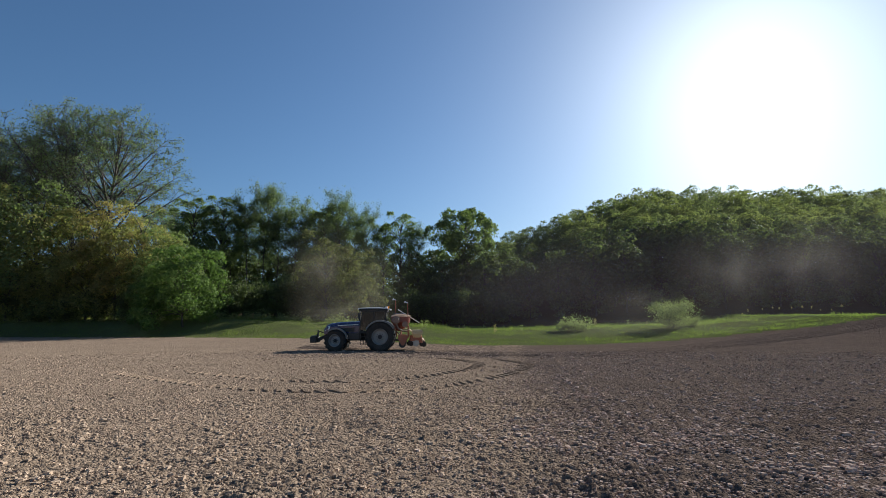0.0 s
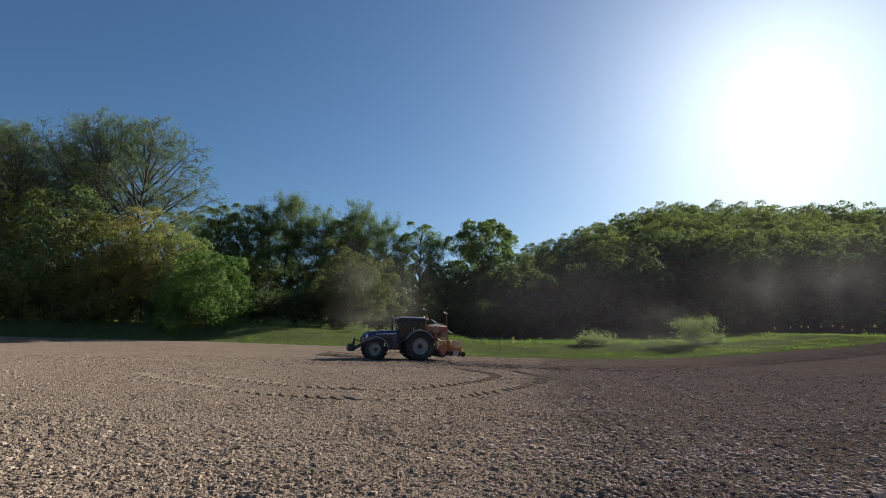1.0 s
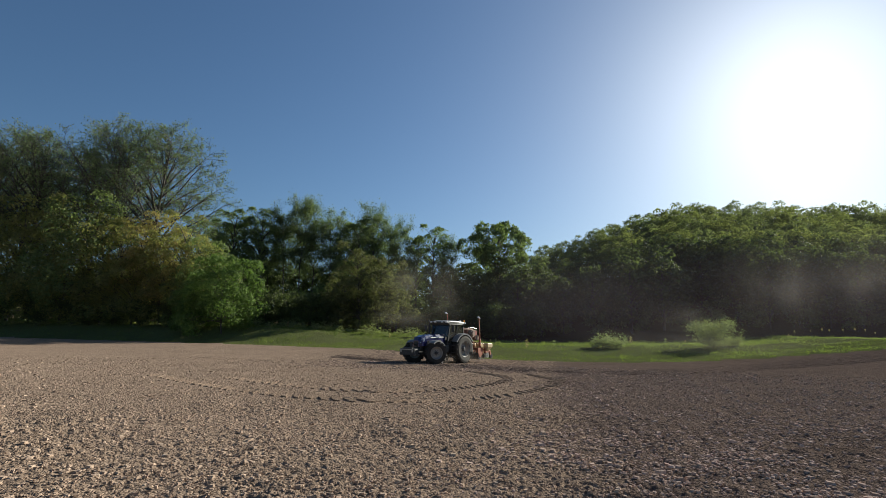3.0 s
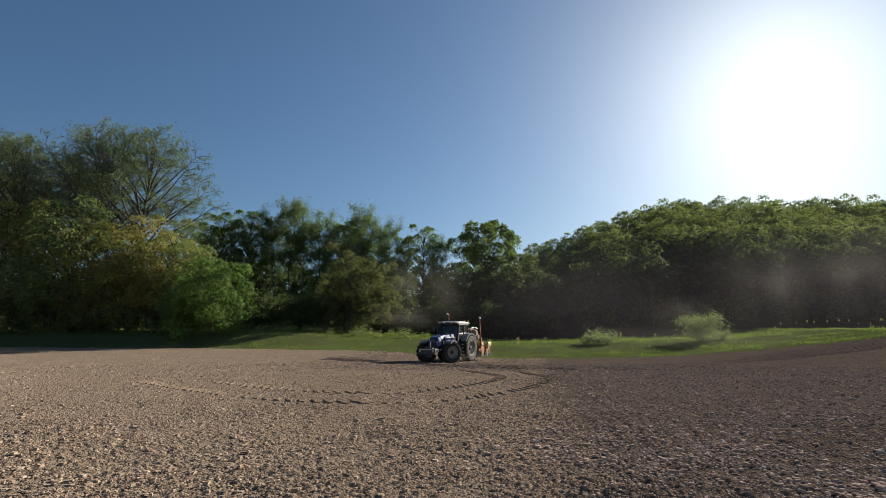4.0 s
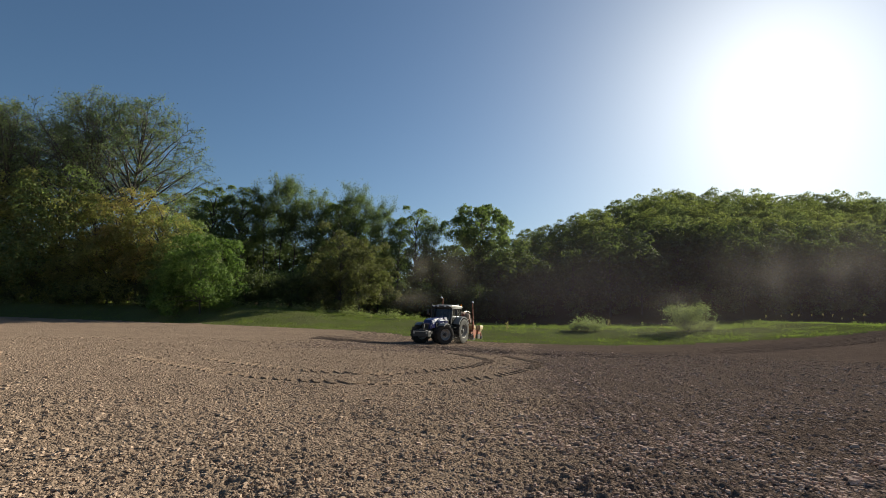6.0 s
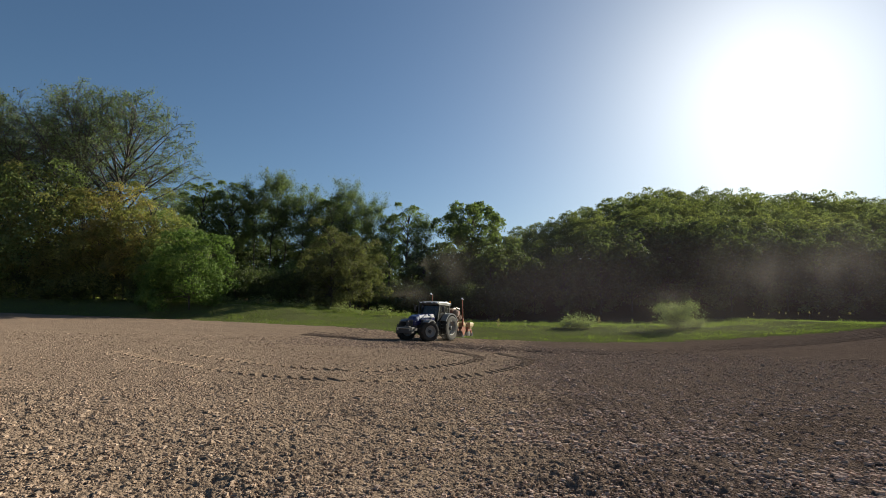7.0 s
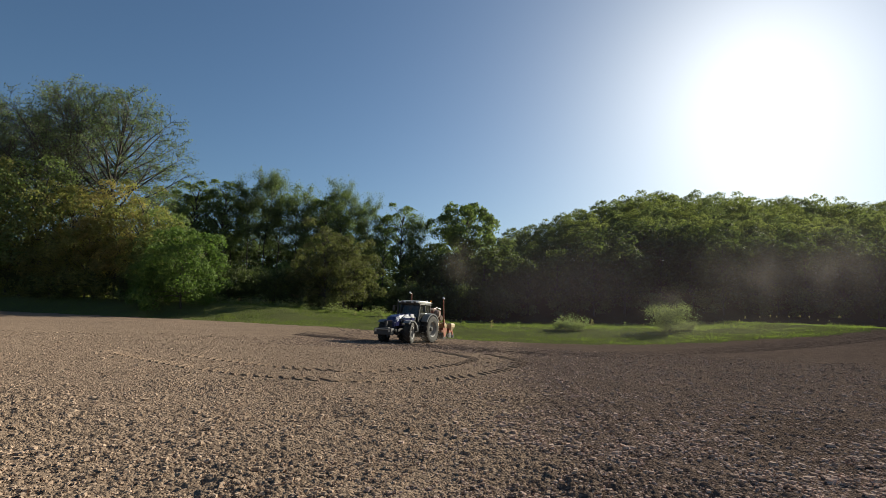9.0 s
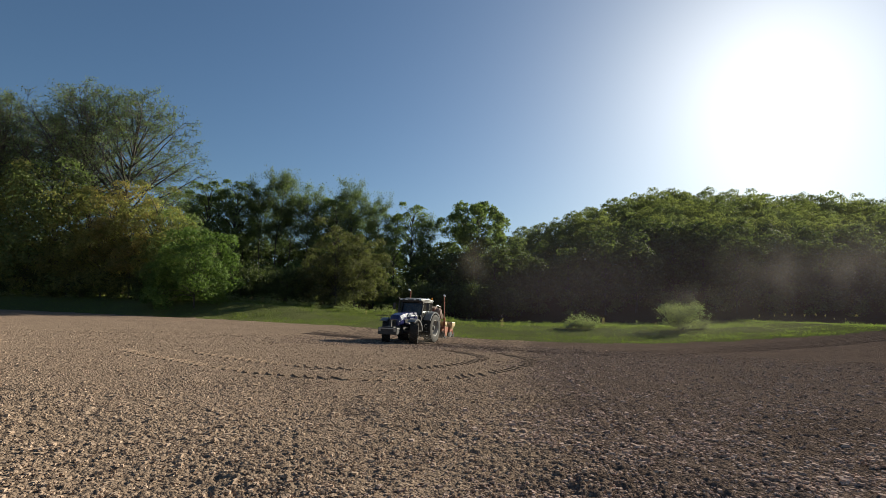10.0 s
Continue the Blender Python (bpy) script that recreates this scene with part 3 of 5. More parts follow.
def fan_tree(name, label, category, seed, height, bare, radius, limbs, leaf_count, leaf_size, leaf, thick):
    """An airy tree: long limbs fan out from the trunk to a domed outline, with side branches and fine twigs in light leaf."""
    rng = np.random.RandomState(seed)
    n = 10
    f = np.linspace(0, 1, n)
    wob = np.cumsum(rng.normal(0, 0.1, (n, 2)), 0) * (f[:, None] > 0.1)
    trunk = np.column_stack([wob + rng.normal(0, 0.03, 2) * (f * height)[:, None], f * height * 0.93 - 0.3 * (f == 0)])
    stout = [(trunk, thick * (1.02 - f) ** 0.8 * (1 + 0.4 * (f == 0)) + 0.02)]
    fine, anchors = [], []
    mid = np.array([*trunk[6, :2], height * (bare + 0.36)])
    for k in range(limbs):
        g = (k + rng.rand()) / limbs
        h0 = height * (bare - 0.03 + 0.4 * g)
        p0 = np.array([np.interp(h0, trunk[:, 2], trunk[:, i]) for i in range(3)])
        el = radians(-38 + 118 * g + rng.normal(0, 5))
        az = k * 2.4 + rng.normal(0, 0.35)
        reach = radius * rng.uniform(0.82, 1.08)
        tip = mid + np.array([reach * math.cos(el) * math.cos(az), reach * math.cos(el) * math.sin(az), height * (0.64 - bare) * rng.uniform(0.9, 1.05) * math.sin(el)])
        bend = p0 * 0.45 + tip * 0.55 + np.array([0, 0, -0.06 * height * (1 - g) + 0.02 * height])
        t = np.linspace(0, 1, 8)[:, None]
        limb = (1 - t) ** 2 * p0 + 2 * t * (1 - t) * bend + t * t * tip + rng.normal(0, 0.07, (8, 3)) * t
        ln = np.linalg.norm(tip - p0)
        r0 = thick * (0.5 - 0.26 * g)
        stout.append((limb, r0 * (1.03 - t[:, 0]) ** 0.9 + 0.012))
        for q in range(12):
            tt = 0.25 + 0.75 * (q + rng.rand()) / 12
            a = np.array([np.interp(tt, t[:, 0], limb[:, i]) for i in range(3)])
            d = (tip - p0) / ln
            side = np.cross(d, rng.normal(0, 1, 3))
            side /= np.linalg.norm(side)
            d = d * 0.75 + side * rng.uniform(0.6, 1.0) + np.array([0, 0, 0.1])
            sl = ln * 0.3 * (1.25 - tt) + 0.7
            b, c = a + d * sl * 0.5, a + d * sl + rng.normal(0, 0.12, 3)
            fine.append((np.array([a, b, c]), np.array([0.032, 0.022, 0.012])))
            for w in range(5):
                u = rng.uniform(0.25, 1)
                e = a + (c - a) * u
                m = d * 0.5 + rng.normal(0, 0.6, 3) * np.array([1, 1, 0.55])
                o = e + m * rng.uniform(0.5, 1.0)
                fine.append((np.array([e, (e + o) / 2 + rng.normal(0, 0.03, 3), o]), np.array([0.02, 0.016, 0.01])))
                anchors += [o, (e + o) / 2]
    wood_v, wood_f = tubes(stout, 6)
    twig_v, twig_f = tubes(fine, 3)
    root = new(name)
    wood = new("trunk", mesh_np("trunk", np.vstack([wood_v, twig_v]), np.vstack([wood_f, twig_f + len(wood_v)]), BARK, True))
    V, F = leaves(rng, np.array(anchors), leaf_count, 0.24, leaf_size)
    crown = new("crown", mesh_np("crown", V, F, leaf))
    wood.parent = crown.parent = root
    return tagged(root, label, category)


def clump_tree(name, label, category, seed, height, low, radius, clumps, per_clump, leaf_size, leaf, ragged=0.12, open_crown=0.0):
    """A full forest tree: trunk and limbs that carry rounded clumps of leaves, the clumps packed over a domed crown."""
    rng = np.random.RandomState(seed)
    n = 7
    f = np.linspace(0, 1, n)
    trunk = np.column_stack([np.cumsum(rng.normal(0, 0.1, (n, 2)), 0), f * height * 0.85 - 0.3 * (f == 0)])
    paths = [(trunk, height * 0.013 * (1.05 - f))]
    mid, half = height * (low + 1) / 2, height * (1 - low) / 2
    V = []
    for k in range(clumps):
        zz = 1 - (1.75 if low > 0.06 else 1.97) * (k + 0.5) / clumps
        az = k * 2.39996 + rng.normal(0, 0.25)
        flat = math.sqrt(max(0, 1 - zz * zz)) if zz > 0 or low > 0.06 else 1 - 0.2 * zz * zz
        out = np.array([flat * math.cos(az), flat * math.sin(az), zz])
        cr = radius * rng.uniform(0.3, 0.44) * (1 - 0.25 * open_crown)
        c = np.array([0, 0, mid]) + out * np.array([radius, radius, half]) * (1 - 0.22 + rng.normal(0, ragged))
        h0 = min(height * 0.8, max(height * 0.15, c[2] - radius * 0.6))
        p0 = np.array([np.interp(h0, trunk[:, 2], trunk[:, i]) for i in range(3)])
        t = np.linspace(0, 1, 4)[:, None]
        paths.append((p0 + (c - p0) * t + np.array([0, 0, 0.5]) * np.sin(t * 3.14), height * 0.0042 * (1.1 - t[:, 0])))
        d = rng.normal(0, 1, (per_clump, 3)) + out * 0.7 + np.array([0, 0, 0.45])
        d /= np.linalg.norm(d, axis=1)[:, None]
        lump = 1 + 0.22 * np.sin(d[:, 0] * 5 + k) * np.sin(d[:, 1] * 5 + 2 * k)
        p = c + d * (cr * lump * rng.uniform(0.72, 1.08, per_clump))[:, None] * np.array([1, 1, 0.8])
        nrm = d + rng.normal(0, 0.55, (per_clump, 3))
        u = np.cross(nrm, rng.normal(0, 1, (per_clump, 3)))
        u /= np.linalg.norm(u, axis=1)[:, None] + 1e-9
        w = np.cross(nrm, u)
        w /= np.linalg.norm(w, axis=1)[:, None] + 1e-9
        s = leaf_size * rng.uniform(0.6, 1.35, per_clump)[:, None]
        V.append(np.stack([p - u * s * 0.55, p + u * s * 0.2 + w * s * 0.5, p + u * s * 0.55 - w * s * 0.35], 1).reshape(-1, 3))
    V = np.vstack(V)
    root = new(name)
    wood = new("trunk", mesh_np("trunk", *tubes(paths, 4), BARK, True))
    crown = new("crown", mesh_np("crown", V, np.arange(len(V)).reshape(-1, 3), leaf))
    wood.parent = crown.parent = root
    return tagged(root, label, category)


def stand(templates, spots, group, seed, far=1.0):
    """Copies of the template plants at (bearing, distance ahead, height); the first use of each template is itself."""
    rng = random.Random(seed)
    used = set()
    for n, (b, y, h) in enumerate(spots):
        k = far if not callable(far) else far(b)
        y, h = y * k, h * k
        ob, natural = templates[n % len(templates)]
        x = b * y
        k = h / natural
        m = pose(x, y, ground_z(x, y) - 0.1, 0, 0, rng.uniform(0, 360))
        c = ob if ob.name not in used else copy_thing(ob, m)
        used.add(ob.name)
        c.matrix_basis = m
        wide = k * rng.uniform(0.92, 1.1)
        c.scale = (wide, wide, k)
        tagged(c, group=group)


def tree_set(n, name, label, category, seed, height, *args, **more):
    return [(wood_plant(name, label, category, seed + i, height, *args, **more), height) for i in range(n)]


# tall airy alders behind the scrub
alders = [(fan_tree("alder_tree", "tall thinly leaved alder tree with dark spreading limbs", "tree", 100 + i, 26.0, 0.38, 7.9, 36, 27000, 0.16, LEAF_ALDER, 0.32), 26.0) for i in range(4)]
stand(alders, [(-0.705, 57, 24.6), (-0.8, 58, 25.0), (-0.955, 57, 24), (-1.06, 58, 24.5), (-0.865, 60, 22.5), (-1.16, 58, 23), (-1.27, 60, 24), (-1.0, 66, 22)], "alders beside the field", 1, 1.15)
# scrub and small trees in front of them
scrub = [(clump_tree("willow_tree", "dense olive-green willow tree at the field margin", "tree", 140 + i, 13.0, 0.02, 4.7, 64, 190, 0.21, LEAF_OLIVE, 0.22, 1.2), 13.0) for i in range(2)]
scrub += [(clump_tree("hazel_tree", "dense green hazel tree with low branches", "tree", 150, 13.0, 0.02, 4.8, 64, 190, 0.22, LEAF_GREEN, 0.22, 1.2), 13.0)]
scrub += [(clump_tree("budding_tree", "rusty brown small tree just coming into leaf", "tree", 155, 13.0, 0.08, 4.5, 60, 170, 0.19, LEAF_RUST, 0.24, 1.3), 13.0)]
stand(scrub, [(-1.0, 53, 14), (-0.915, 53, 14), (-0.84, 53, 14.5), (-0.70, 54, 13.2), (-0.765, 53, 12.5), (-0.62, 53, 12), (-0.57, 54, 10), (-0.66, 52.5, 9.5), (-1.1, 54, 14), (-0.88, 52, 8.5), (-0.95, 52, 8),
              (-1.2, 55, 14), (-0.72, 52, 8), (-0.79, 51.5, 6.5), (-0.6, 51.5, 7)], "scrub along the margin", 2, 1.13)
bright = [(clump_tree("elder_bush", "large bright green elder bush hanging down to the grass", "bush", 170, 8.6, 0.0, 3.6, 66, 240, 0.2, LEAF_BRIGHT, 0.16, 1.0), 8.6)]
stand(bright, [(-0.525, 49, 8.2), (-0.58, 50, 5.2)], "elder bushes", 3, 1.13)
# slender wood in the middle
slim = tree_set(3, "ash_tree", "slender young ash tree with a bare lower trunk", "tree", 200, 17.0, 0.42, 2.7, 26, 9, 11000, 0.18, 0.36, LEAF_ALDER, "slim", thick=0.14, up=0.7)
slim += [(clump_tree("maple_tree", "slim green maple tree in the wood's edge", "tree", 210 + i, 17.0, 0.28, 3.1, 36, 210, 0.2, LEAF_GREEN, 0.09, 0.9), 17.0) for i in range(2)]
stand(slim, [(-0.365, 64, 18.2), (-0.40, 65, 17), (-0.30, 64, 16.4), (-0.518, 62, 16), (-0.46, 63, 16.4), (-0.205, 64, 16.8), (-0.158, 65, 15.5), (-0.335, 66, 16.5), (-0.246, 65, 15.4), (-0.09, 66, 15.4),
             (-0.43, 66, 15), (-0.27, 67, 15.5), (-0.18, 67, 15), (-0.49, 65, 15.6), (-0.12, 67, 14), (-0.05, 68, 14), (-0.55, 66, 15.5), (-0.38, 69, 16), (-0.22, 70, 16), (-0.6, 68, 16)], "slender trees of the wood", 4, 1.38)
front = [(clump_tree("sallow_tree", "bushy olive sallow tree hanging over the grass", "tree", 230 + i, 9.5, 0.0, 3.0, 60, 190, 0.17, LEAF_SALLOW, 0.22, 1.2), 9.5) for i in range(2)]
stand(front, [(-0.235, 58, 9.8), (-0.198, 59, 9.2), (-0.275, 60, 7.0), (-0.175, 64, 9)], "sallows before the wood", 5, 1.15)
low = tree_set(2, "hedge_shrub", "low dark green shrub under the trees", "shrub", 240, 4.5, 0.02, 2.3, 11, 5, 4200, 0.24, 0.3, LEAF_SHADED, "round", stems=4, thick=0.05)
stand(low, [(-0.335, 68, 5.2), (-0.42, 69, 5.6), (-0.28, 69, 4.2), (-0.48, 68, 4.6), (-0.38, 72, 4.8), (-0.08, 76, 5.5), (-0.02, 78, 5), (0.04, 79, 5.6), (0.1, 80, 5.4), (-0.7, 58.5, 3.8), (-0.85, 58.5, 3.5), (-0.93, 58.5, 3.9), (-0.76, 58.2, 2.9),
            (-1.02, 59, 4.1), (-0.64, 58.2, 3.3), (-0.81, 58, 2.7), (-0.55, 60, 4.2)], "shrubs under the trees", 6, 1.0)
nettles = tree_set(2, "nettle_clump", "clump of pale-tipped nettles along the grass", "weed clump", 245, 1.4, 0.02, 0.9, 6, 2, 420, 0.19, 0.16, LEAF_PALE, "round", stems=5, thick=0.015, up=0.9)
stand(nettles, [(-0.52 + 0.0165 * i + 0.004 * (i % 3), 60.5 + 1.5 * (i % 3), 0.8 + 0.16 * (i % 5)) for i in range(27)] + [(-1.0 + 0.024 * i, 57.5 + 0.5 * (i % 3), 0.8 + 0.12 * (i % 4)) for i in range(19)], "low growth along the grass", 16)
oak = [(clump_tree("oak_tree", "broad oak tree standing above the wood", "tree", 260, 17.6, 0.42, 5.6, 46, 330, 0.3, LEAF_GREEN, 0.16, 1.6), 17.6)]
stand(oak, [(0.045, 72, 17.3)], "oak", 7, 1.3)
# denser wood behind, and the hill
deep = [(clump_tree("beech_tree", "leafy beech tree in spring green", "tree", 300 + i, 15.0, 0.25, 3.3, 40, 145, 0.27, LEAF_HILL if i % 2 else LEAF_SPRING, 0.06), 15.0) for i in range(5)]
dark = [(clump_tree("hornbeam_tree", "dense hornbeam tree of the wood, its green darkened to stand for shade", "tree", 320 + i, 15.0, 0.1, 4.2, 46, 85, 0.5, LEAF_SHADED), 15.0) for i in range(4)]
rows = random.Random(9)
behind = [(-0.8 + 0.034 * i + rows.uniform(-0.015, 0.015), 94 + 8 * (i % 3), (11.5, 13.0, 14.0)[i % 3] + rows.uniform(-1.5, 1.5)) for i in range(27)]
behind += [(0.0, 88, 11.5), (0.085, 86, 12.5), (-0.05, 90, 12.0), (0.12, 90, 13.0), (0.05, 92, 13.0)]
hill, wall = [], []
for dist, rise, gap in ((85, 0.19, 5.0), (94, 0.212, 5.6), (104, 0.234, 4.8), (116, 0.254, 5.0), (128, 0.27, 5.2), (141, 0.284, 5.6)):
    b = 0.10 + rows.uniform(0, 0.04)
    while b < 1.25:
        g = float(np.interp(b, [0.08, 0.133, 0.218, 0.321, 0.445, 0.8, 1.3], [0.6, 0.66, 0.76, 0.92, 1.0, 1.0, 0.97]))
        d = dist + rows.uniform(-3, 3)
        (wall if dist < 95 else hill).append((b, d, max(5.0, 1.012 * (rise * g * d + 1.7 - ground_z(b * d, d)) + rows.uniform(-0.5, 0.5))))
        b += gap / dist * rows.uniform(0.75, 1.25)
stand(deep, hill, "trees of the wooded hill", 8)
stand(dark, wall + behind, "dark trees at the foot of the hill", 15)
# undergrowth that closes the wood below
under = [(-0.85 + 0.042 * i + rows.uniform(-0.015, 0.015), 84 + 6 * (i % 3), rows.uniform(5, 8)) for i in range(23)]
under += [(0.12 + 0.05 * i + rows.uniform(-0.015, 0.015), 83 + 3 * (i % 2), rows.uniform(3.5, 5.5)) for i in range(22)]
under += [(-1.2 + 0.06 * i, 74 + 5 * (i % 2), 7.0) for i in range(11)]
thicket = tree_set(2, "thicket_shrub", "shaded undergrowth shrub inside the wood", "shrub", 250, 4.5, 0.02, 2.6, 7, 3, 1100, 0.42, 0.5, LEAF_GREEN, "round", stems=2, thick=0.05)
stand(thicket, under, "undergrowth of the wood", 13)
# bushes on the grass
pale = tree_set(2, "hawthorn_bush", "rounded pale green hawthorn bush on the grass", "bush", 400, 3.6, 0.02, 2.5, 16, 9, 9000, 0.12, 0.18, LEAF_PALE, "round", stems=5, thick=0.04, up=0.5)
stand(pale, [(0.458, 53, 3.1), (0.5, 54, 1.5)], "pale bushes", 10)


def weed(seed, height, leaf):
    return wood_plant("weed", "tall leafy weed at the wood's edge", "weed", seed, height, 0.08, 0.3, 10, 2, 240, 0.1, 0.1, leaf, "dome", thick=0.012, up=0.8)


weeds = [(weed(420, 1.4, LEAF_PALE), 1.4), (weed(421, 1.4, LEAF_GREEN), 1.4), (weed(422, 1.4, DRY_GRASS), 1.4)]
clumps = [(0.235 + 0.007 * i, 54 + 0.6 * (i % 3), (1.0, 1.6, 1.9, 1.5, 1.7, 1.1)[i % 6]) for i in range(8)]
spots = [(b, 53 + rows.uniform(-6, 6), rows.uniform(0.45, 1.2)) for b in np.linspace(-0.62, 0.4, 40) + np.array([rows.uniform(-0.06, 0.06) for i in range(40)])]
stand(weeds, [(float(b), y + 6 + 4 * (b < -0.1), h) for b, y, h in spots], "weeds at the wood's edge", 12)
for b, y, h in clumps:
    c = copy_thing(nettles[0][0], pose(b * y, y, ground_z(b * y, y) - 0.05, 0, 0, 900 * b))
    c.scale = (h / 1.6, h / 1.6, h / 1.4)
    tagged(c, "airy pale weed clump on the grass", group="airy pale weeds on the grass")
reeds = [(wood_plant("reed", "thin dry reed stalk with a pale seed head", "reed", 430 + i, 1.3, 0.8, 0.1, 4, 2, 40, 0.12, 0.05, DRY_GRASS, "slim", thick=0.012, up=1.0), 1.3) for i in range(2)]
stand(reeds, [(0.6 + 0.021 * i + rows.uniform(-0.008, 0.008), 58 + rows.uniform(-2, 2), rows.uniform(0.9, 1.5)) for i in range(11)], "dry reeds on the rise", 14)


# ---- machines ----
def part(name, bm, material, parent, label="", smooth=False):
    """Links a bmesh as one mesh object under a thing or under a part."""
    me = bpy.data.meshes.new(name)
    bmesh.ops.recalc_face_normals(bm, faces=bm.faces)
    bm.to_mesh(me)
    bm.free()
    me.materials.append(material)
    if smooth:
        me.polygons.foreach_set("use_smooth", [True] * len(me.polygons))
    ob = new(name, me)
    ob.parent = parent
    return tagged(ob, label)


def block(bm, centre, size, turn=(0, 0, 0), edge=0.0):
    """A box with softened edges."""
    m = pose(*centre, *turn) @ Matrix.Diagonal((*size, 1))
    made = bmesh.ops.create_cube(bm, size=1.0, matrix=m)["verts"]
    if edge:
        edges = {e for v in made for e in v.link_edges}
        bmesh.ops.bevel(bm, geom=list(edges), offset=edge, segments=2, affect="EDGES", profile=0.6)


def rod(bm, a, b, r, r2=None, seg=10):
    a, b = Vector(a), Vector(b)
    d = b - a
    m = Matrix.Translation((a + b) / 2) @ d.to_track_quat("Z", "Y").to_matrix().to_4x4()
    bmesh.ops.create_cone(bm, cap_ends=True, segments=seg, radius1=r, radius2=r if r2 is None else r2, depth=d.length, matrix=m)


def pipe(bm, points, r, seg=8):
    for a, b in zip(points, points[1:]):
        rod(bm, a, b, r, seg=seg)
    for p in points[1:-1]:
        bmesh.ops.create_uvsphere(bm, u_segments=seg, v_segments=5, radius=r, matrix=Matrix.Translation(p))


def plate(bm, outline, y0, y1, edge=0.0):
    """A sheet cut to an outline in x and z, from y0 to y1."""
    lo = [bm.verts.new((x, y0, z)) for x, z in outline]
    hi = [bm.verts.new((x, y1, z)) for x, z in outline]
    faces = [bm.faces.new(lo), bm.faces.new(hi[::-1])]
    n = len(outline)
    for i in range(n):
        faces.append(bm.faces.new((lo[i], hi[i], hi[(i + 1) % n], lo[(i + 1) % n])))
    if edge:
        bmesh.ops.bevel(bm, geom=list({e for f in faces for e in f.edges}), offset=edge, segments=2, affect="EDGES", profile=0.6)


def lathe(bm, profile, seg=36):
    """Turns a profile (radius, along y) round the y axis."""
    rings = []
    for r, y in profile:
        rings.append([bm.verts.new((r * math.cos(2 * math.pi * k / seg), y, r * math.sin(2 * math.pi * k / seg))) for k in range(seg)])
    for a, b in zip(rings, rings[1:]):
        for k in range(seg):
            bm.faces.new((a[k], a[(k + 1) % seg], b[(k + 1) % seg], b[k]))


def loft(bm, sections):
    """Skins a row of closed sections."""
    rings = [[bm.verts.new(p) for p in s] for s in sections]
    n = len(rings[0])
    for a, b in zip(rings, rings[1:]):
        for k in range(n):
            bm.faces.new((a[k], a[(k + 1) % n], b[(k + 1) % n], b[k]))
    bm.faces.new(rings[0][::-1])
    bm.faces.new(rings[-1])


def arch(bm, r, y0, y1, a0, a1, thick, cx, cz, steps=14):
    """A curved mudguard over a wheel, from angle a0 to a1 (degrees from ahead, upwards)."""
    rings = []
    for k in range(steps + 1):
        a = radians(a0 + (a1 - a0) * k / steps)
        c, s = math.cos(a), math.sin(a)
        rings.append([(cx + (r + q) * c, y, cz + (r + q) * s) for y, q in ((y0, -0.06), (y0, thick), ((y0 + y1) / 2, thick + 0.025), (y1, thick), (y1, -0.06), (y1 - 0.03 * (1 if y1 > y0 else -1), 0.0), ((y0 + y1) / 2, 0.015), (y0 + 0.03 * (1 if y1 > y0 else -1), 0.0))])
    loft(bm, rings)


def wheel(r, w, rim_r, lugs, side, parent, label):
    """A lugged tractor wheel; its axle lies along y, and side (1 or -1) is its outer side."""
    root = new("wheel")
    root.parent = parent
    tagged(root, label)
    bm = bmesh.new()
    h = w / 2
    lathe(bm, [(rim_r, -h * 0.78), (rim_r + 0.06, -h * 0.95), (r * 0.8, -h), (r * 0.93, -h * 0.9), (r * 0.965, -h * 0.5), (r * 0.97, 0), (r * 0.965, h * 0.5), (r * 0.93, h * 0.9), (r * 0.8, h), (rim_r + 0.06, h * 0.95), (rim_r, h * 0.78)], 44)
    for k in range(lugs):
        for s in (-1, 1):
            a = 2 * math.pi * (k + 0.25 * s) / lugs
            m = Matrix.Rotation(-a, 4, "Y") @ pose(r * 0.975, s * h * 0.46, 0, s * 38, 0, 0) @ Matrix.Diagonal((0.075, h * 1.12, 0.06, 1))
            bmesh.ops.create_cube(bm, size=1.0, matrix=m)
    part("tyre", bm, RUBBER, root, "black tyre with dusty bar lugs")
    bm = bmesh.new()
    q = side
    lathe(bm, [(rim_r, -h * 0.78), (rim_r + 0.035, -h * 0.9), (rim_r - 0.04, -h * 0.6), (rim_r - 0.06, 0), (rim_r - 0.04, h * 0.6), (rim_r + 0.035, h * 0.9), (rim_r, h * 0.78)], 36)
    lathe(bm, [(rim_r - 0.05, q * h * 0.25), (rim_r * 0.72, q * h * 0.12), (rim_r * 0.5, q * h * 0.3), (rim_r * 0.3, q * h * 0.34), (0.02, q * h * 0.34)], 36)
    part("rim", bm, RIM, root, "pale dusty steel rim", True)
    bm = bmesh.new()
    lathe(bm, [(rim_r * 0.3, q * h * 0.32), (rim_r * 0.28, q * h * 0.62), (rim_r * 0.2, q * h * 0.72), (0.01, q * h * 0.74)], 20)
    for k in range(8):
        a = 2 * math.pi * k / 8
        c, s = math.cos(a) * rim_r * 0.42, math.sin(a) * rim_r * 0.42
        rod(bm, (c, q * h * 0.28, s), (c, q * h * 0.42, s), 0.022, seg=6)
    part("hub", bm, IRON, root, "dark wheel hub with bolts")
    return root


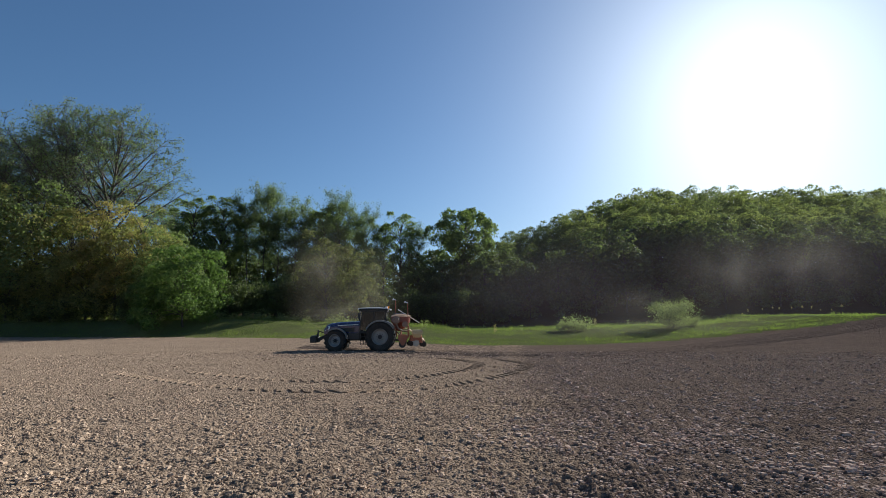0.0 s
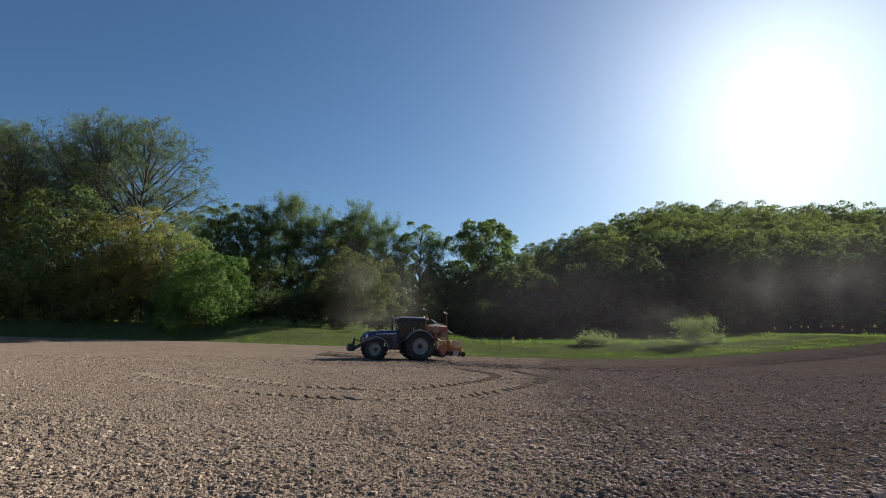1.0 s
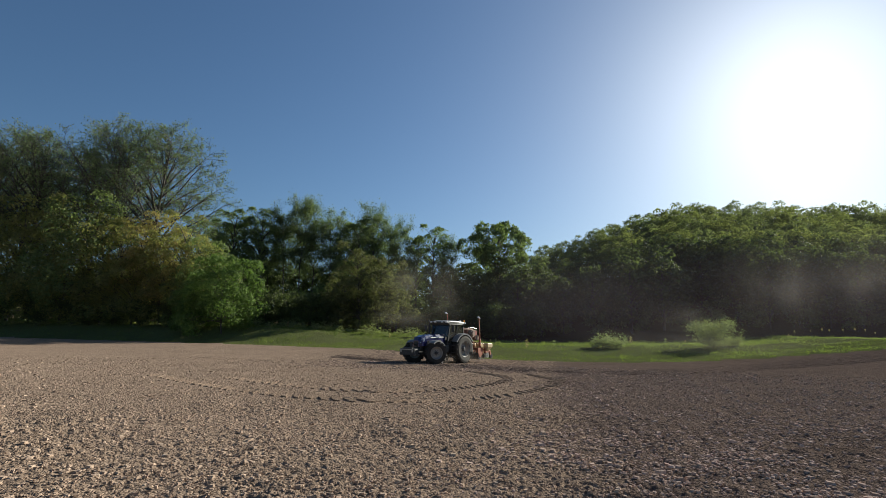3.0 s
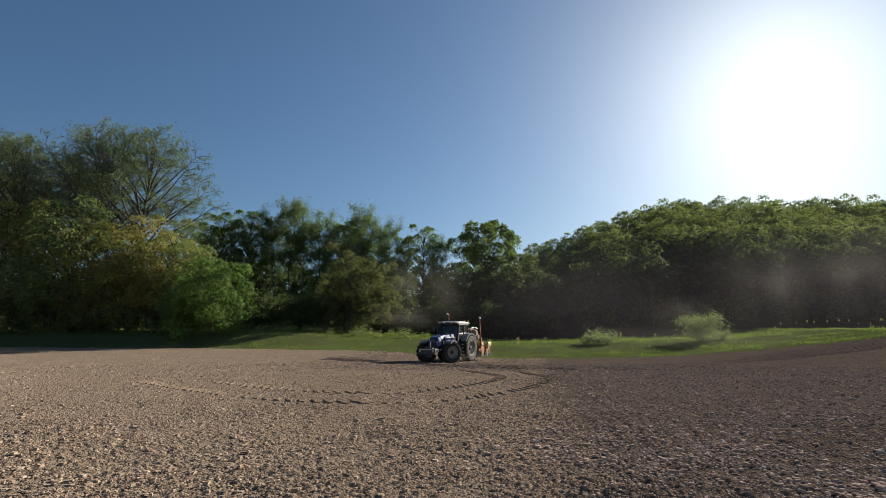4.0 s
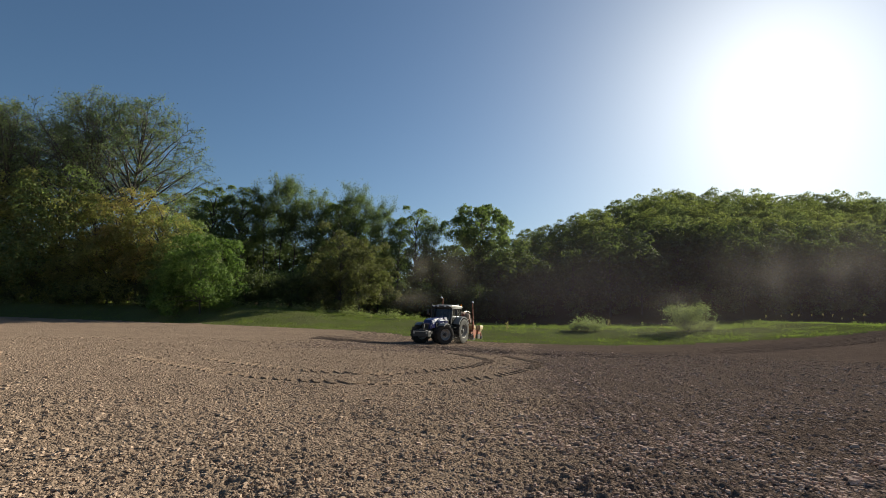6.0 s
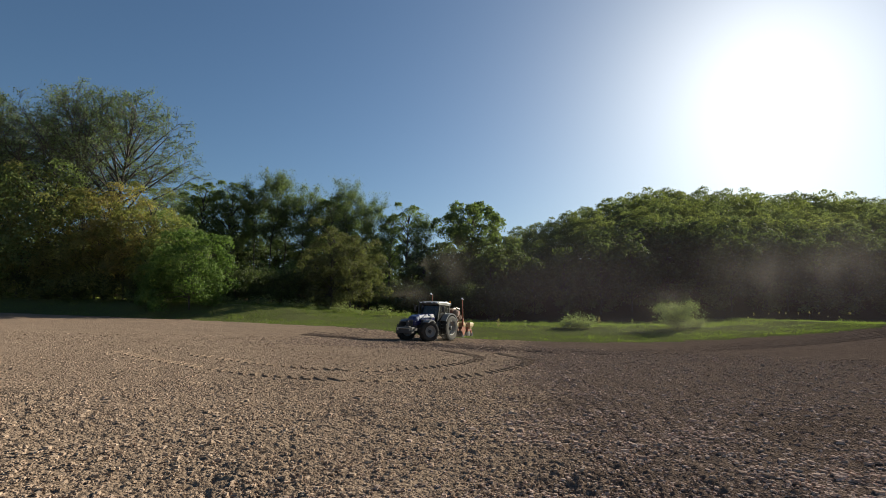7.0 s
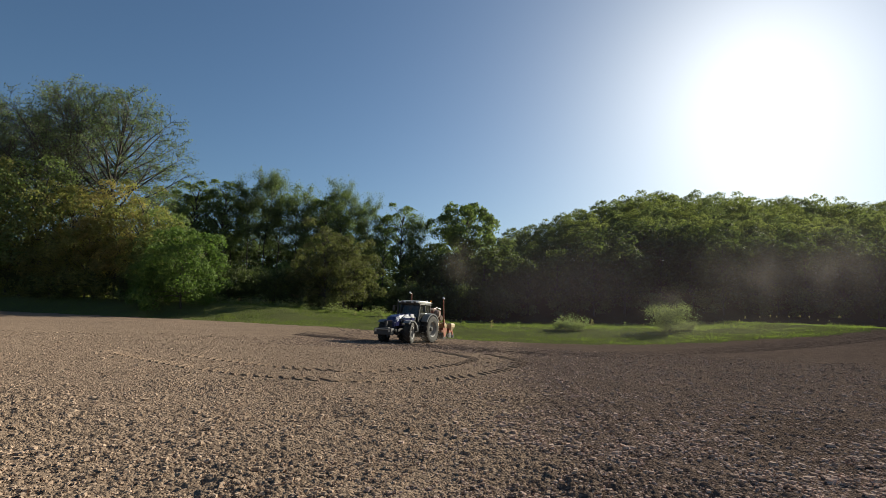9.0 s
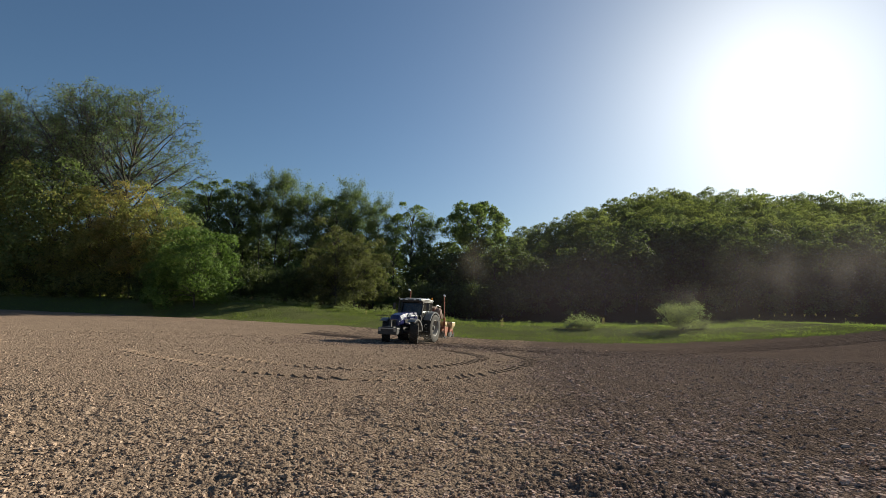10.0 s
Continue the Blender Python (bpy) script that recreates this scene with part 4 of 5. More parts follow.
def tractor():
    root = tagged(new("tractor"), "dusty dark blue farm tractor with pale grey mudguards on the field", "tractor")
    # frame, axles, gearbox
    bm = bmesh.new()
    block(bm, (1.3, 0, 0.95), (3.4, 0.5, 0.5), edge=0.04)
    block(bm, (0.1, 0, 1.0), (0.9, 0.75, 0.75), edge=0.06)
    rod(bm, (0, -0.8, 0.97), (0, 0.8, 0.97), 0.16)
    rod(bm, (2.9, -0.7, 0.72), (2.9, 0.7, 0.72), 0.1)
    block(bm, (2.9, 0, 0.75), (0.4, 0.5, 0.32), edge=0.04)
    block(bm, (3.5, 0, 0.95), (0.5, 0.42, 0.45), edge=0.04)
    part("chassis", bm, IRON, root, "black cast chassis with axles")
    # bonnet, narrow and sloping to its nose
    bm = bmesh.new()
    sections = []
    for x, w, zb, zt in ((1.38, 0.47, 1.2, 2.0), (2.0, 0.46, 1.2, 1.98), (2.7, 0.44, 1.2, 1.94), (3.3, 0.41, 1.18, 1.86), (3.62, 0.37, 1.14, 1.74), (3.8, 0.3, 1.1, 1.5)):
        m = zb + (zt - zb) * 0.62
        sections.append([(x, -w, zb), (x, -w * 1.02, m), (x, -w * 0.86, zt - 0.05), (x, -w * 0.5, zt), (x, w * 0.5, zt), (x, w * 0.86, zt - 0.05), (x, w * 1.02, m), (x, w, zb)])
    loft(bm, sections)
    part("bonnet", bm, BLUE, root, "glossy dark blue bonnet filmed with dust")
    for s in (-1, 1):
        bm = bmesh.new()
        plate(bm, [(1.75, 1.3), (3.15, 1.25), (3.2, 1.5), (1.75, 1.58)], s * 0.455, s * 0.475)
        for k in range(9):
            block(bm, (1.85 + 0.15 * k, s * 0.48, 1.42), (0.035, 0.02, 0.2), (0, 20, 0))
        part("side_grille", bm, BLACK, root, "black slotted side grille")
        bm = bmesh.new()
        plate(bm, [(1.5, 1.74), (2.9, 1.68), (2.85, 1.73), (1.5, 1.8)], s * 0.474, s * 0.488)
        part("decal_stripe", bm, WHITE, root, "pale stripe along the bonnet")
        bm = bmesh.new()
        loft(bm, [[(3.42, s * 0.36, 1.5), (3.42, s * 0.425, 1.48), (3.4, s * 0.4, 1.7), (3.4, s * 0.3, 1.74)], [(3.74, s * 0.16, 1.36), (3.76, s * 0.33, 1.34), (3.66, s * 0.33, 1.58), (3.66, s * 0.17, 1.6)]])
        part("headlight", bm, LAMP, root, "clear slanted headlight")
    bm = bmesh.new()
    plate(bm, [(3.72, 1.12), (3.83, 1.12), (3.8, 1.45), (3.69, 1.6)], -0.16, 0.16, 0.01)
    for k in range(6):
        block(bm, (3.82, 0, 1.16 + 0.055 * k), (0.03, 0.3, 0.02), (0, 8, 0))
    part("front_grille", bm, BLACK, root, "black front grille")
    # cab
    for name, x0, z0, x1, z1 in (("front_post", 1.42, 1.3, 1.18, 2.7), ("middle_post", 0.42, 1.35, 0.45, 2.7), ("rear_post", -0.38, 1.65, -0.28, 2.7)):
        for s in (-1, 1):
            bm = bmesh.new()
            a, b = Vector((x0, s * 0.74, z0)), Vector((x1, s * 0.76, z1))
            d = b - a
            m = Matrix.Translation((a + b) / 2) @ d.to_track_quat("Z", "Y").to_matrix().to_4x4() @ Matrix.Diagonal((0.07, 0.075, d.length, 1))
            bmesh.ops.create_cube(bm, size=1.0, matrix=m)
            part(name, bm, BLACK, root)
    bm = bmesh.new()
    block(bm, (0.5, 0, 1.28), (1.85, 1.5, 0.16), edge=0.03)
    block(bm, (-0.2, 0, 1.45), (0.4, 1.1, 0.4), edge=0.04)
    block(bm, (1.25, 0, 1.6), (0.2, 0.9, 0.5), edge=0.04)
    part("cab_floor", bm, BLACK, root)
    bm = bmesh.new()
    loft(bm, [[(x, -0.6 * k, z), (x, -0.81 * k, z + 0.04), (x, -0.79 * k, z + h), (x, -0.5 * k, z + h + 0.05), (x, 0.5 * k, z + h + 0.05), (x, 0.79 * k, z + h), (x, 0.81 * k, z + 0.04), (x, 0.6 * k, z)]
              for x, z, h, k in ((-0.5, 2.79, 0.03, 0.85), (-0.4, 2.77, 0.08, 0.97), (0.2, 2.77, 0.11, 1.0), (1.1, 2.77, 0.09, 1.0), (1.4, 2.77, 0.06, 0.96), (1.52, 2.78, 0.03, 0.85))])
    part("cab_roof", bm, ROOF, root, "grey dusty cab roof")
    bm = bmesh.new()
    block(bm, (0.45, 0, 2.65), (1.75, 1.6, 0.06), edge=0.02)
    part("roof_lining", bm, BLACK, root)
    bm = bmesh.new()
    block(bm, (0.5, 0, 2.725), (1.92, 1.56, 0.1), edge=0.03)
    part("roof_rim", bm, BLACK, root, "black rim under the cab roof")
    panes = (("windscreen", [(1.41, -0.7, 1.78), (1.41, 0.7, 1.78), (1.2, 0.72, 2.64), (1.2, -0.72, 2.64)]),
             ("rear_window", [(-0.38, -0.7, 1.7), (-0.38, 0.7, 1.7), (-0.3, 0.72, 2.64), (-0.3, -0.72, 2.64)]))
    panes += tuple(("door_glass", [(1.38, s * 0.755, 1.42), (0.47, s * 0.755, 1.42), (0.48, s * 0.77, 2.64), (1.17, s * 0.77, 2.64)]) for s in (-1, 1))
    panes += tuple(("side_glass", [(0.4, s * 0.755, 1.75), (-0.35, s * 0.755, 1.75), (-0.27, s * 0.77, 2.64), (0.42, s * 0.77, 2.64)]) for s in (-1, 1))
    for name, quad in panes:
        bm = bmesh.new()
        n = (Vector(quad[1]) - Vector(quad[0])).cross(Vector(quad[2]) - Vector(quad[0])).normalized() * 0.006
        loft(bm, [[Vector(p) - n for p in quad], [Vector(p) + n for p in quad]])
        ob = part(name, bm, GLASS, root, "tinted dusty cab glass")
        ob.visible_shadow = False
    bm = bmesh.new()
    block(bm, (0.2, 0, 1.72), (0.5, 0.5, 0.16), edge=0.05)
    block(bm, (-0.06, 0, 2.08), (0.16, 0.48, 0.66), (0, -8, 0), 0.05)
    part("seat", bm, SEAT, root, "dark cloth driver's seat")
    bm = bmesh.new()
    rod(bm, (1.05, 0, 1.7), (0.78, 0, 2.02), 0.035)
    bmesh.ops.create_cone(bm, cap_ends=True, segments=20, radius1=0.2, radius2=0.2, depth=0.03, matrix=pose(0.77, 0, 2.04, 0, -50, 0))
    part("steering_wheel", bm, BLACK, root)
    # mudguards
    for s in (-1, 1):
        bm = bmesh.new()
        arch(bm, 1.05, s * 0.62, s * 1.22, 28, 148, 0.04, 0.0, 0.97)
        plate(bm, [(1.0, 1.2), (0.95, 1.55), (0.6, 1.85), (0.0, 2.02), (-0.55, 1.86), (-0.9, 1.5), (-0.4, 1.2)], s * 0.6, s * 0.64)
        part("rear_mudguard", bm, GREY, root, "broad pale grey rear mudguard")
        bm = bmesh.new()
        block(bm, (-0.98, s * 1.05, 1.5), (0.06, 0.3, 0.14), edge=0.02)
        part("tail_light", bm, RED, root, "red tail light")
        bm = bmesh.new()
        rod(bm, (1.3, s * 0.8, 2.5), (1.42, s * 1.15, 2.52), 0.02)
        block(bm, (1.42, s * 1.2, 2.34), (0.07, 0.2, 0.4), edge=0.03)
        part("mirror", bm, BLACK, root, "black wing mirror on an arm")
        bm = bmesh.new()
        for k in range(4):
            block(bm, (1.12, s * (0.9 + 0.03 * (3 - k)), 0.5 + 0.24 * k), (0.36, 0.26, 0.035), edge=0.008)
        for x in (0.95, 1.29):
            block(bm, (x, s * 0.95, 0.85), (0.03, 0.05, 0.8))
        part("cab_steps", bm, BLACK, root, "black steps up to the cab")
        bm = bmesh.new()
        block(bm, (1.75, s * 0.68, 0.98), (0.85, 0.42, 0.5), edge=0.08)
        part("fuel_tank", bm, BLACK, root)
        for x in (1.5, -0.6):
            for y in (0.3, 0.68):
                bm = bmesh.new()
                block(bm, (x, s * y, 2.79), (0.09, 0.16, 0.09), edge=0.02)
                part("work_light", bm, LAMP, root, "small roof work light")
    # exhaust, air intake, beacon, aerial
    bm = bmesh.new()
    rod(bm, (1.55, -0.78, 1.75), (1.55, -0.78, 2.5), 0.07)
    pipe(bm, [(1.55, -0.78, 2.5), (1.55, -0.78, 2.78), (1.64, -0.82, 2.92)], 0.045)
    part("exhaust", bm, IRON, root, "upright dark exhaust pipe")
    bm = bmesh.new()
    rod(bm, (-0.35, 0.45, 2.87), (-0.35, 0.45, 2.98), 0.09, 0.075, 14)
    part("gps_dome", bm, WHITE, root, "white receiver dome")
    bm = bmesh.new()
    rod(bm, (-0.5, 0.7, 2.8), (-0.5, 0.7, 2.88), 0.03)
    rod(bm, (-0.5, 0.7, 2.88), (-0.5, 0.7, 3.0), 0.06, 0.05, 12)
    part("beacon", bm, AMBER, root, "amber beacon")
    # front linkage with weight
    for s in (-1, 1):
        bm = bmesh.new()
        plate(bm, [(3.65, 0.98), (3.75, 1.08), (4.35, 0.76), (4.42, 0.62), (4.3, 0.58), (4.1, 0.72)], s * 0.34, s * 0.42, 0.01)
        part("front_lift_arm", bm, IRON, root)
    bm = bmesh.new()
    rod(bm, (3.7, 0, 1.15), (4.15, 0, 1.32), 0.035)
    rod(bm, (4.15, 0, 1.32), (4.42, 0, 1.0), 0.03)
    plate(bm, [(4.2, 0.95), (4.32, 0.95), (4.28, 1.42), (4.2, 1.42)], -0.07, 0.07)
    part("top_link", bm, IRON, root)
    bm = bmesh.new()
    block(bm, (4.45, 0, 0.78), (0.42, 1.25, 0.42), edge=0.05)
    block(bm, (4.5, 0, 0.98), (0.3, 0.8, 0.12), edge=0.03)
    part("front_weight", bm, IRON, root, "black cast front weight")
    bm = bmesh.new()
    block(bm, (4.67, 0.0, 0.93), (0.03, 1.15, 0.06), edge=0.01)
    for s in (-1, 1):
        block(bm, (4.675, s * 0.5, 0.85), (0.02, 0.13, 0.18))
    part("warning_plate", bm, STEEL, root, "pale plates on the front weight")
    # rear linkage
    for s in (-1, 1):
        bm = bmesh.new()
        block(bm, (-0.75, s * 0.4, 0.78), (0.95, 0.06, 0.11), (0, -8, 0), 0.01)
        rod(bm, (-0.35, s * 0.4, 1.45), (-0.8, s * 0.4, 0.82), 0.035)
        part("lower_link", bm, IRON, root)
    return root


def seed_drill():
    """The mounted precision drill behind the tractor, lifted; the same origin as the tractor, x ahead."""
    root = tagged(new("seed_drill"), "red and orange mounted seed drill with cream boxes, lifted", "seed drill")
    bm = bmesh.new()
    block(bm, (-1.75, 0, 1.0), (0.16, 2.9, 0.16), edge=0.02)
    block(bm, (-1.35, 0, 0.95), (0.14, 1.2, 0.14), edge=0.02)
    for s in (-1, 1):
        block(bm, (-1.5, s * 0.45, 1.0), (0.6, 0.1, 0.14), edge=0.015)
        rod(bm, (-1.25, s * 0.4, 0.8), (-1.45, s * 0.12, 1.6), 0.05)
        block(bm, (-1.25, s * 0.42, 0.85), (0.1, 0.12, 0.3), edge=0.015)
    block(bm, (-1.42, 0, 1.6), (0.14, 0.4, 0.14), edge=0.02)
    part("frame", bm, RED, root, "red steel tool frame")
    # central hopper with cover and fan
    bm = bmesh.new()
    loft(bm, [[(-1.45, -0.3, 1.35), (-1.1, -0.3, 1.35), (-1.1, 0.3, 1.35), (-1.45, 0.3, 1.35)], [(-1.95, -0.85, 1.95), (-0.72, -0.85, 1.95), (-0.72, 0.85, 1.95), (-1.95, 0.85, 1.95)],
              [(-1.95, -0.85, 2.3), (-0.72, -0.85, 2.3), (-0.72, 0.85, 2.3), (-1.95, 0.85, 2.3)]])
    hop = part("hopper", bm, RED, root, "rust red seed hopper")
    bm = bmesh.new()
    loft(bm, [[(x, -0.88, 2.3), (x, -0.6, 2.3 + h), (x, 0.0, 2.34 + h), (x, 0.6, 2.3 + h), (x, 0.88, 2.3)] for x, h in ((-1.98, 0.04), (-1.6, 0.14), (-1.0, 0.14), (-0.69, 0.04))])
    part("cover", bm, worn_cover, hop, "brownish folded hopper cover")
    bm = bmesh.new()
    rod(bm, (-1.05, 0.86, 2.08), (-1.05, 1.12, 2.08), 0.26, seg=20)
    rod(bm, (-1.05, 1.1, 2.08), (-1.05, 1.2, 2.08), 0.2, 0.17, 20)
    rod(bm, (-1.65, 0.8, 1.78), (-1.65, 1.08, 1.78), 0.2, seg=18)
    part("fan", bm, FAN, root, "pale round blower fan")
    bm = bmesh.new()
    pipe(bm, [(-1.05, 0.95, 1.85), (-1.2, 0.9, 1.5), (-1.5, 0.7, 1.35), (-1.9, 0.6, 1.3)], 0.06)
    pipe(bm, [(-1.05, 0.6, 1.35), (-1.3, 0.85, 1.1), (-1.2, 1.0, 0.8), (-1.45, 1.05, 0.65)], 0.045)
    part("air_hose", bm, FAN, root, "pale air hose")
    # slanting loading board and rail
    bm = bmesh.new()
    block(bm, (-1.85, -0.25, 2.35), (1.75, 0.16, 0.06), (0, -31, 0), 0.01)
    part("loading_auger", bm, WHITE, root, "long pale slanting filling tube")
    bm = bmesh.new()
    pipe(bm, [(-0.8, 0.86, 2.45), (-1.3, 0.86, 2.52), (-1.9, 0.86, 2.42)], 0.025)
    part("hand_rail", bm, STEEL, root)
    # upright folded marker arms with lamps
    for s, x, up in ((1, -1.85, 0.2), (-1, -0.95, 0.5)):
        bm = bmesh.new()
        block(bm, (x, s * 1.15, 1.95 + up / 2), (0.05, 0.05, 2.1 + up), (s * 2, 3, 0), 0.01)
        block(bm, (x - 0.03, s * 1.16, 1.35), (0.12, 0.12, 0.7), (0, 3, 0), 0.015)
        arm = part("marker_arm", bm, ORANGE, root, "upright folded orange marker arm")
        bm = bmesh.new()
        block(bm, (x + 0.1, s * 1.17, 3.02 + up), (0.2, 0.06, 0.05), (0, -20, 0), 0.01)
        rod(bm, (x + 0.19, s * 1.17, 3.05 + up), (x + 0.26, s * 1.17, 3.07 + up), 0.07, 0.06, 12)
        part("lamp", bm, LAMP, arm, "small work lamp on the arm's tip")
    # packer roller across the machine
    bm = bmesh.new()
    rod(bm, (-1.5, -1.4, 0.5), (-1.5, 1.4, 0.5), 0.14, seg=16)
    for k in range(15):
        y = -1.4 + 0.2 * k
        rod(bm, (-1.5, y - 0.03, 0.5), (-1.5, y + 0.03, 0.5), 0.23, seg=18)
    part("packer_roller", bm, IRON, root, "ringed dark packer roller")
    for s in (-1, 1):
        bm = bmesh.new()
        plate(bm, [(-1.9, 1.05), (-1.2, 1.1), (-1.25, 0.75), (-1.45, 0.42), (-1.6, 0.42), (-1.75, 0.7)], s * 1.42, s * 1.46, 0.008)
        part("side_plate", bm, ORANGE, root, "orange side plate")
    bm = bmesh.new()
    block(bm, (-2.75, 0, 0.95), (0.08, 2.8, 0.1), (0, 12, 0), 0.01)
    for k in range(12):
        y = -1.3 + 0.236 * k
        pipe(bm, [(-2.75, y, 0.92), (-2.95, y, 0.7), (-2.85, y, 0.42)], 0.016, 6)
    part("tine_rail", bm, ORANGE, root, "orange rail with trailing tines")
    for k in range(6):
        y = -1.45 + 0.58 * k
        bm = bmesh.new()
        pipe(bm, [(-1.35, y * 0.2, 1.4), (-1.6, y * 0.55, 1.5), (-1.95, y * 0.9, 1.42), (-2.25, y, 1.2)], 0.035, 6)
        part("seed_hose", bm, CREAM, root, "cream seed hose")
    # row units
    for k in range(6):
        y = -1.45 + 0.58 * k
        unit = new("row_unit")
        unit.parent = root
        unit.matrix_basis = pose(-2.0 - 0.12 * (k % 2), y, 0.38)
        bm = bmesh.new()
        block(bm, (-0.3, 0, 0.42), (0.75, 0.1, 0.14), (0, 6, 0), 0.015)
        block(bm, (-0.02, 0, 0.5), (0.1, 0.16, 0.34), edge=0.02)
        block(bm, (-0.62, 0, 0.34), (0.12, 0.14, 0.3), (0, 18, 0), 0.02)
        part("shank", bm, ORANGE, unit, "orange steel row arm")
        bm = bmesh.new()
        loft(bm, [[(-0.5, -0.1, 0.55), (-0.18, -0.1, 0.55), (-0.18, 0.1, 0.55), (-0.5, 0.1, 0.55)], [(-0.68, -0.2, 0.78), (-0.1, -0.2, 0.78), (-0.1, 0.2, 0.78), (-0.68, 0.2, 0.78)],
                  [(-0.7, -0.2, 0.98), (-0.08, -0.2, 0.98), (-0.08, 0.2, 0.98), (-0.7, 0.2, 0.98)], [(-0.62, -0.16, 1.03), (-0.14, -0.16, 1.03), (-0.14, 0.16, 1.03), (-0.62, 0.16, 1.03)]])
        part("seed_box", bm, CREAM, unit, "cream plastic seed box")
        for name, x, z, r in (("coulter_disc", -0.28, 0.18, 0.2), ("press_wheel", -0.78, 0.12, 0.17), ("gauge_wheel", 0.06, 0.16, 0.16)):
            bm = bmesh.new()
            rod(bm, (x, -0.05, z), (x, 0.05, z), r, seg=20)
            rod(bm, (x, -0.08, z), (x, 0.08, z), r * 0.3, seg=10)
            part(name, bm, RUBBER if name != "coulter_disc" else STEEL, unit)
    return root


FAN = worn_material("fan_housing", (0.2, 0.13, 0.1), 0.5, 0.6)
worn_cover = worn_material("cover_sheet", (0.2, 0.12, 0.08), 0.8, 0.5)
TRACTOR = tractor()
WHEELS = []
for wx, wy, wr, ww, rr, lugs, text in ((0, 0.95, 0.97, 0.62, 0.5, 18, "large lugged rear wheel"), (0, -0.95, 0.97, 0.62, 0.5, 18, "large lugged rear wheel"),
                                       (2.9, 0.95, 0.73, 0.52, 0.38, 16, "smaller lugged front wheel"), (2.9, -0.95, 0.73, 0.52, 0.38, 16, "smaller lugged front wheel")):
    WHEELS.append((wheel(wr, ww, rr, lugs, 1 if wy > 0 else -1, TRACTOR, text), wx, wy, wr))
for s in (-1, 1):
    bm = bmesh.new()
    arch(bm, 0.78, s * 0.72, s * 1.2, 50, 172, 0.03, 2.9, 0.73)
    part("front_mudguard", bm, GREY, TRACTOR, "pale grey front mudguard")
DRILL = seed_drill()


# ---- dust and painted lens glare in the air ----
def puff(size, material, seed):
    """A drifting veil of dust, in the haze also of painted lens glare: a wavy veil that thins out towards the rim."""
    rng = np.random.RandomState(seed)
    n = 10
    V, F = [], []
    for k in range(1):
        u, w = np.meshgrid(np.linspace(-1, 1, n), np.linspace(-1, 1, n))
        d = 0.15 * np.sin(u * 3 + rng.rand() * 6) + 0.08 * np.cos(w * 4 + rng.rand() * 6)
        V.append(np.stack([u, d, w], -1).reshape(-1, 3))
        i = np.arange(n - 1)[:, None] * n + np.arange(n - 1)[None]
        F.append((np.stack([i, i + 1, i + n + 1, i + n], -1) + k * n * n).reshape(-1, 4))
    ob = new("dust_cloud", mesh_np("dust_cloud", np.vstack(V), np.vstack(F), material, True))
    ob.scale = size
    ob.visible_shadow = False
    return tagged(ob, "thin veil drifting over the field: brownish dust, in the widest also painted lens glare", "dust cloud", "drifting dust", "stuff")


# start place, drift in metres a second, size
DRIFT = [
    ((-10.5, 45, 6.4), (0.9, 5.0, 0.5), (6.0, 2.5, 6.2)), ((-5.0, 41, 4.6), (0.9, 3.4, 0.6), (4.4, 2.0, 4.8)), ((-9.0, 43, 3.0), (0.5, 4.0, 0.3), (5.5, 2.0, 2.6)),
    ((27.0, 47, 6.5), (0.25, 0.0, 0.05), (7.0, 2.5, 6.5)), ((37.0, 50, 8.5), (0.3, 0.0, 0.05), (8.0, 2.5, 6.5)), ((19.0, 47, 3.4), (0.4, 0.0, 0.05), (6.0, 2.5, 3.0)),
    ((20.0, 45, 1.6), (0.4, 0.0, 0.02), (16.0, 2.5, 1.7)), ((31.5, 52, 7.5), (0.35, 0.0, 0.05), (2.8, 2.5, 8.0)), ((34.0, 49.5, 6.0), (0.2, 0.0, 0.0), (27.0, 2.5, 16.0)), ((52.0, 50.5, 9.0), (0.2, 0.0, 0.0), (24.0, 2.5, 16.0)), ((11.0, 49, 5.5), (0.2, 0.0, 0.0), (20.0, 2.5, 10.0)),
]
# the last three are wide sheets that add the glare before the wood
CLOUDS = [(puff(size, DUST_COLUMN if n == 7 else DUST if n < 8 else GLARE_HAZE, 50 + n), start, way) for n, (start, way, size) in enumerate(DRIFT)]
WHEEL_DUST = [(puff(size, DUST_LOW, 80 + n), place) for n, (place, size) in enumerate((((-0.2, 1.3, 0.45), (1.5, 0.5, 0.75)), ((2.6, 1.3, 0.35), (1.2, 0.5, 0.55)), ((-2.2, 0.6, 0.5), (1.8, 0.6, 0.8))))]

# tractor: seconds, rear axle x and y, heading, metres rolled, front wheels' steer
ROUTE_A = [
    (0.00, -4.22, 34.10, 182.9, 0.00), (0.25, -3.97, 34.12, 185.9, -0.25), (0.50, -3.69, 34.16, 189.3, -0.53), (0.75, -3.36, 34.23, 193.4, -0.87),
    (1.00, -3.03, 34.33, 198.1, -1.21), (1.25, -2.73, 34.45, 203.4, -1.54), (1.50, -2.47, 34.58, 209.2, -1.83), (1.75, -2.26, 34.71, 215.4, -2.08),
    (2.00, -2.10, 34.84, 221.0, -2.28), (2.25, -2.01, 34.94, 225.2, -2.42), (2.50, -1.92, 35.07, 228.5, -2.57), (2.75, -1.78, 35.27, 231.6, -2.82),
    (3.00, -1.56, 35.59, 235.1, -3.21), (3.25, -1.31, 36.01, 238.5, -3.69), (3.50, -1.06, 36.47, 241.4, -4.22), (3.75, -0.82, 36.95, 243.7, -4.75),
    (4.00, -0.63, 37.39, 245.6, -5.23), (4.25, -0.53, 37.76, 247.3, -5.61), (4.50, -0.46, 38.05, 248.1, -5.91),
]
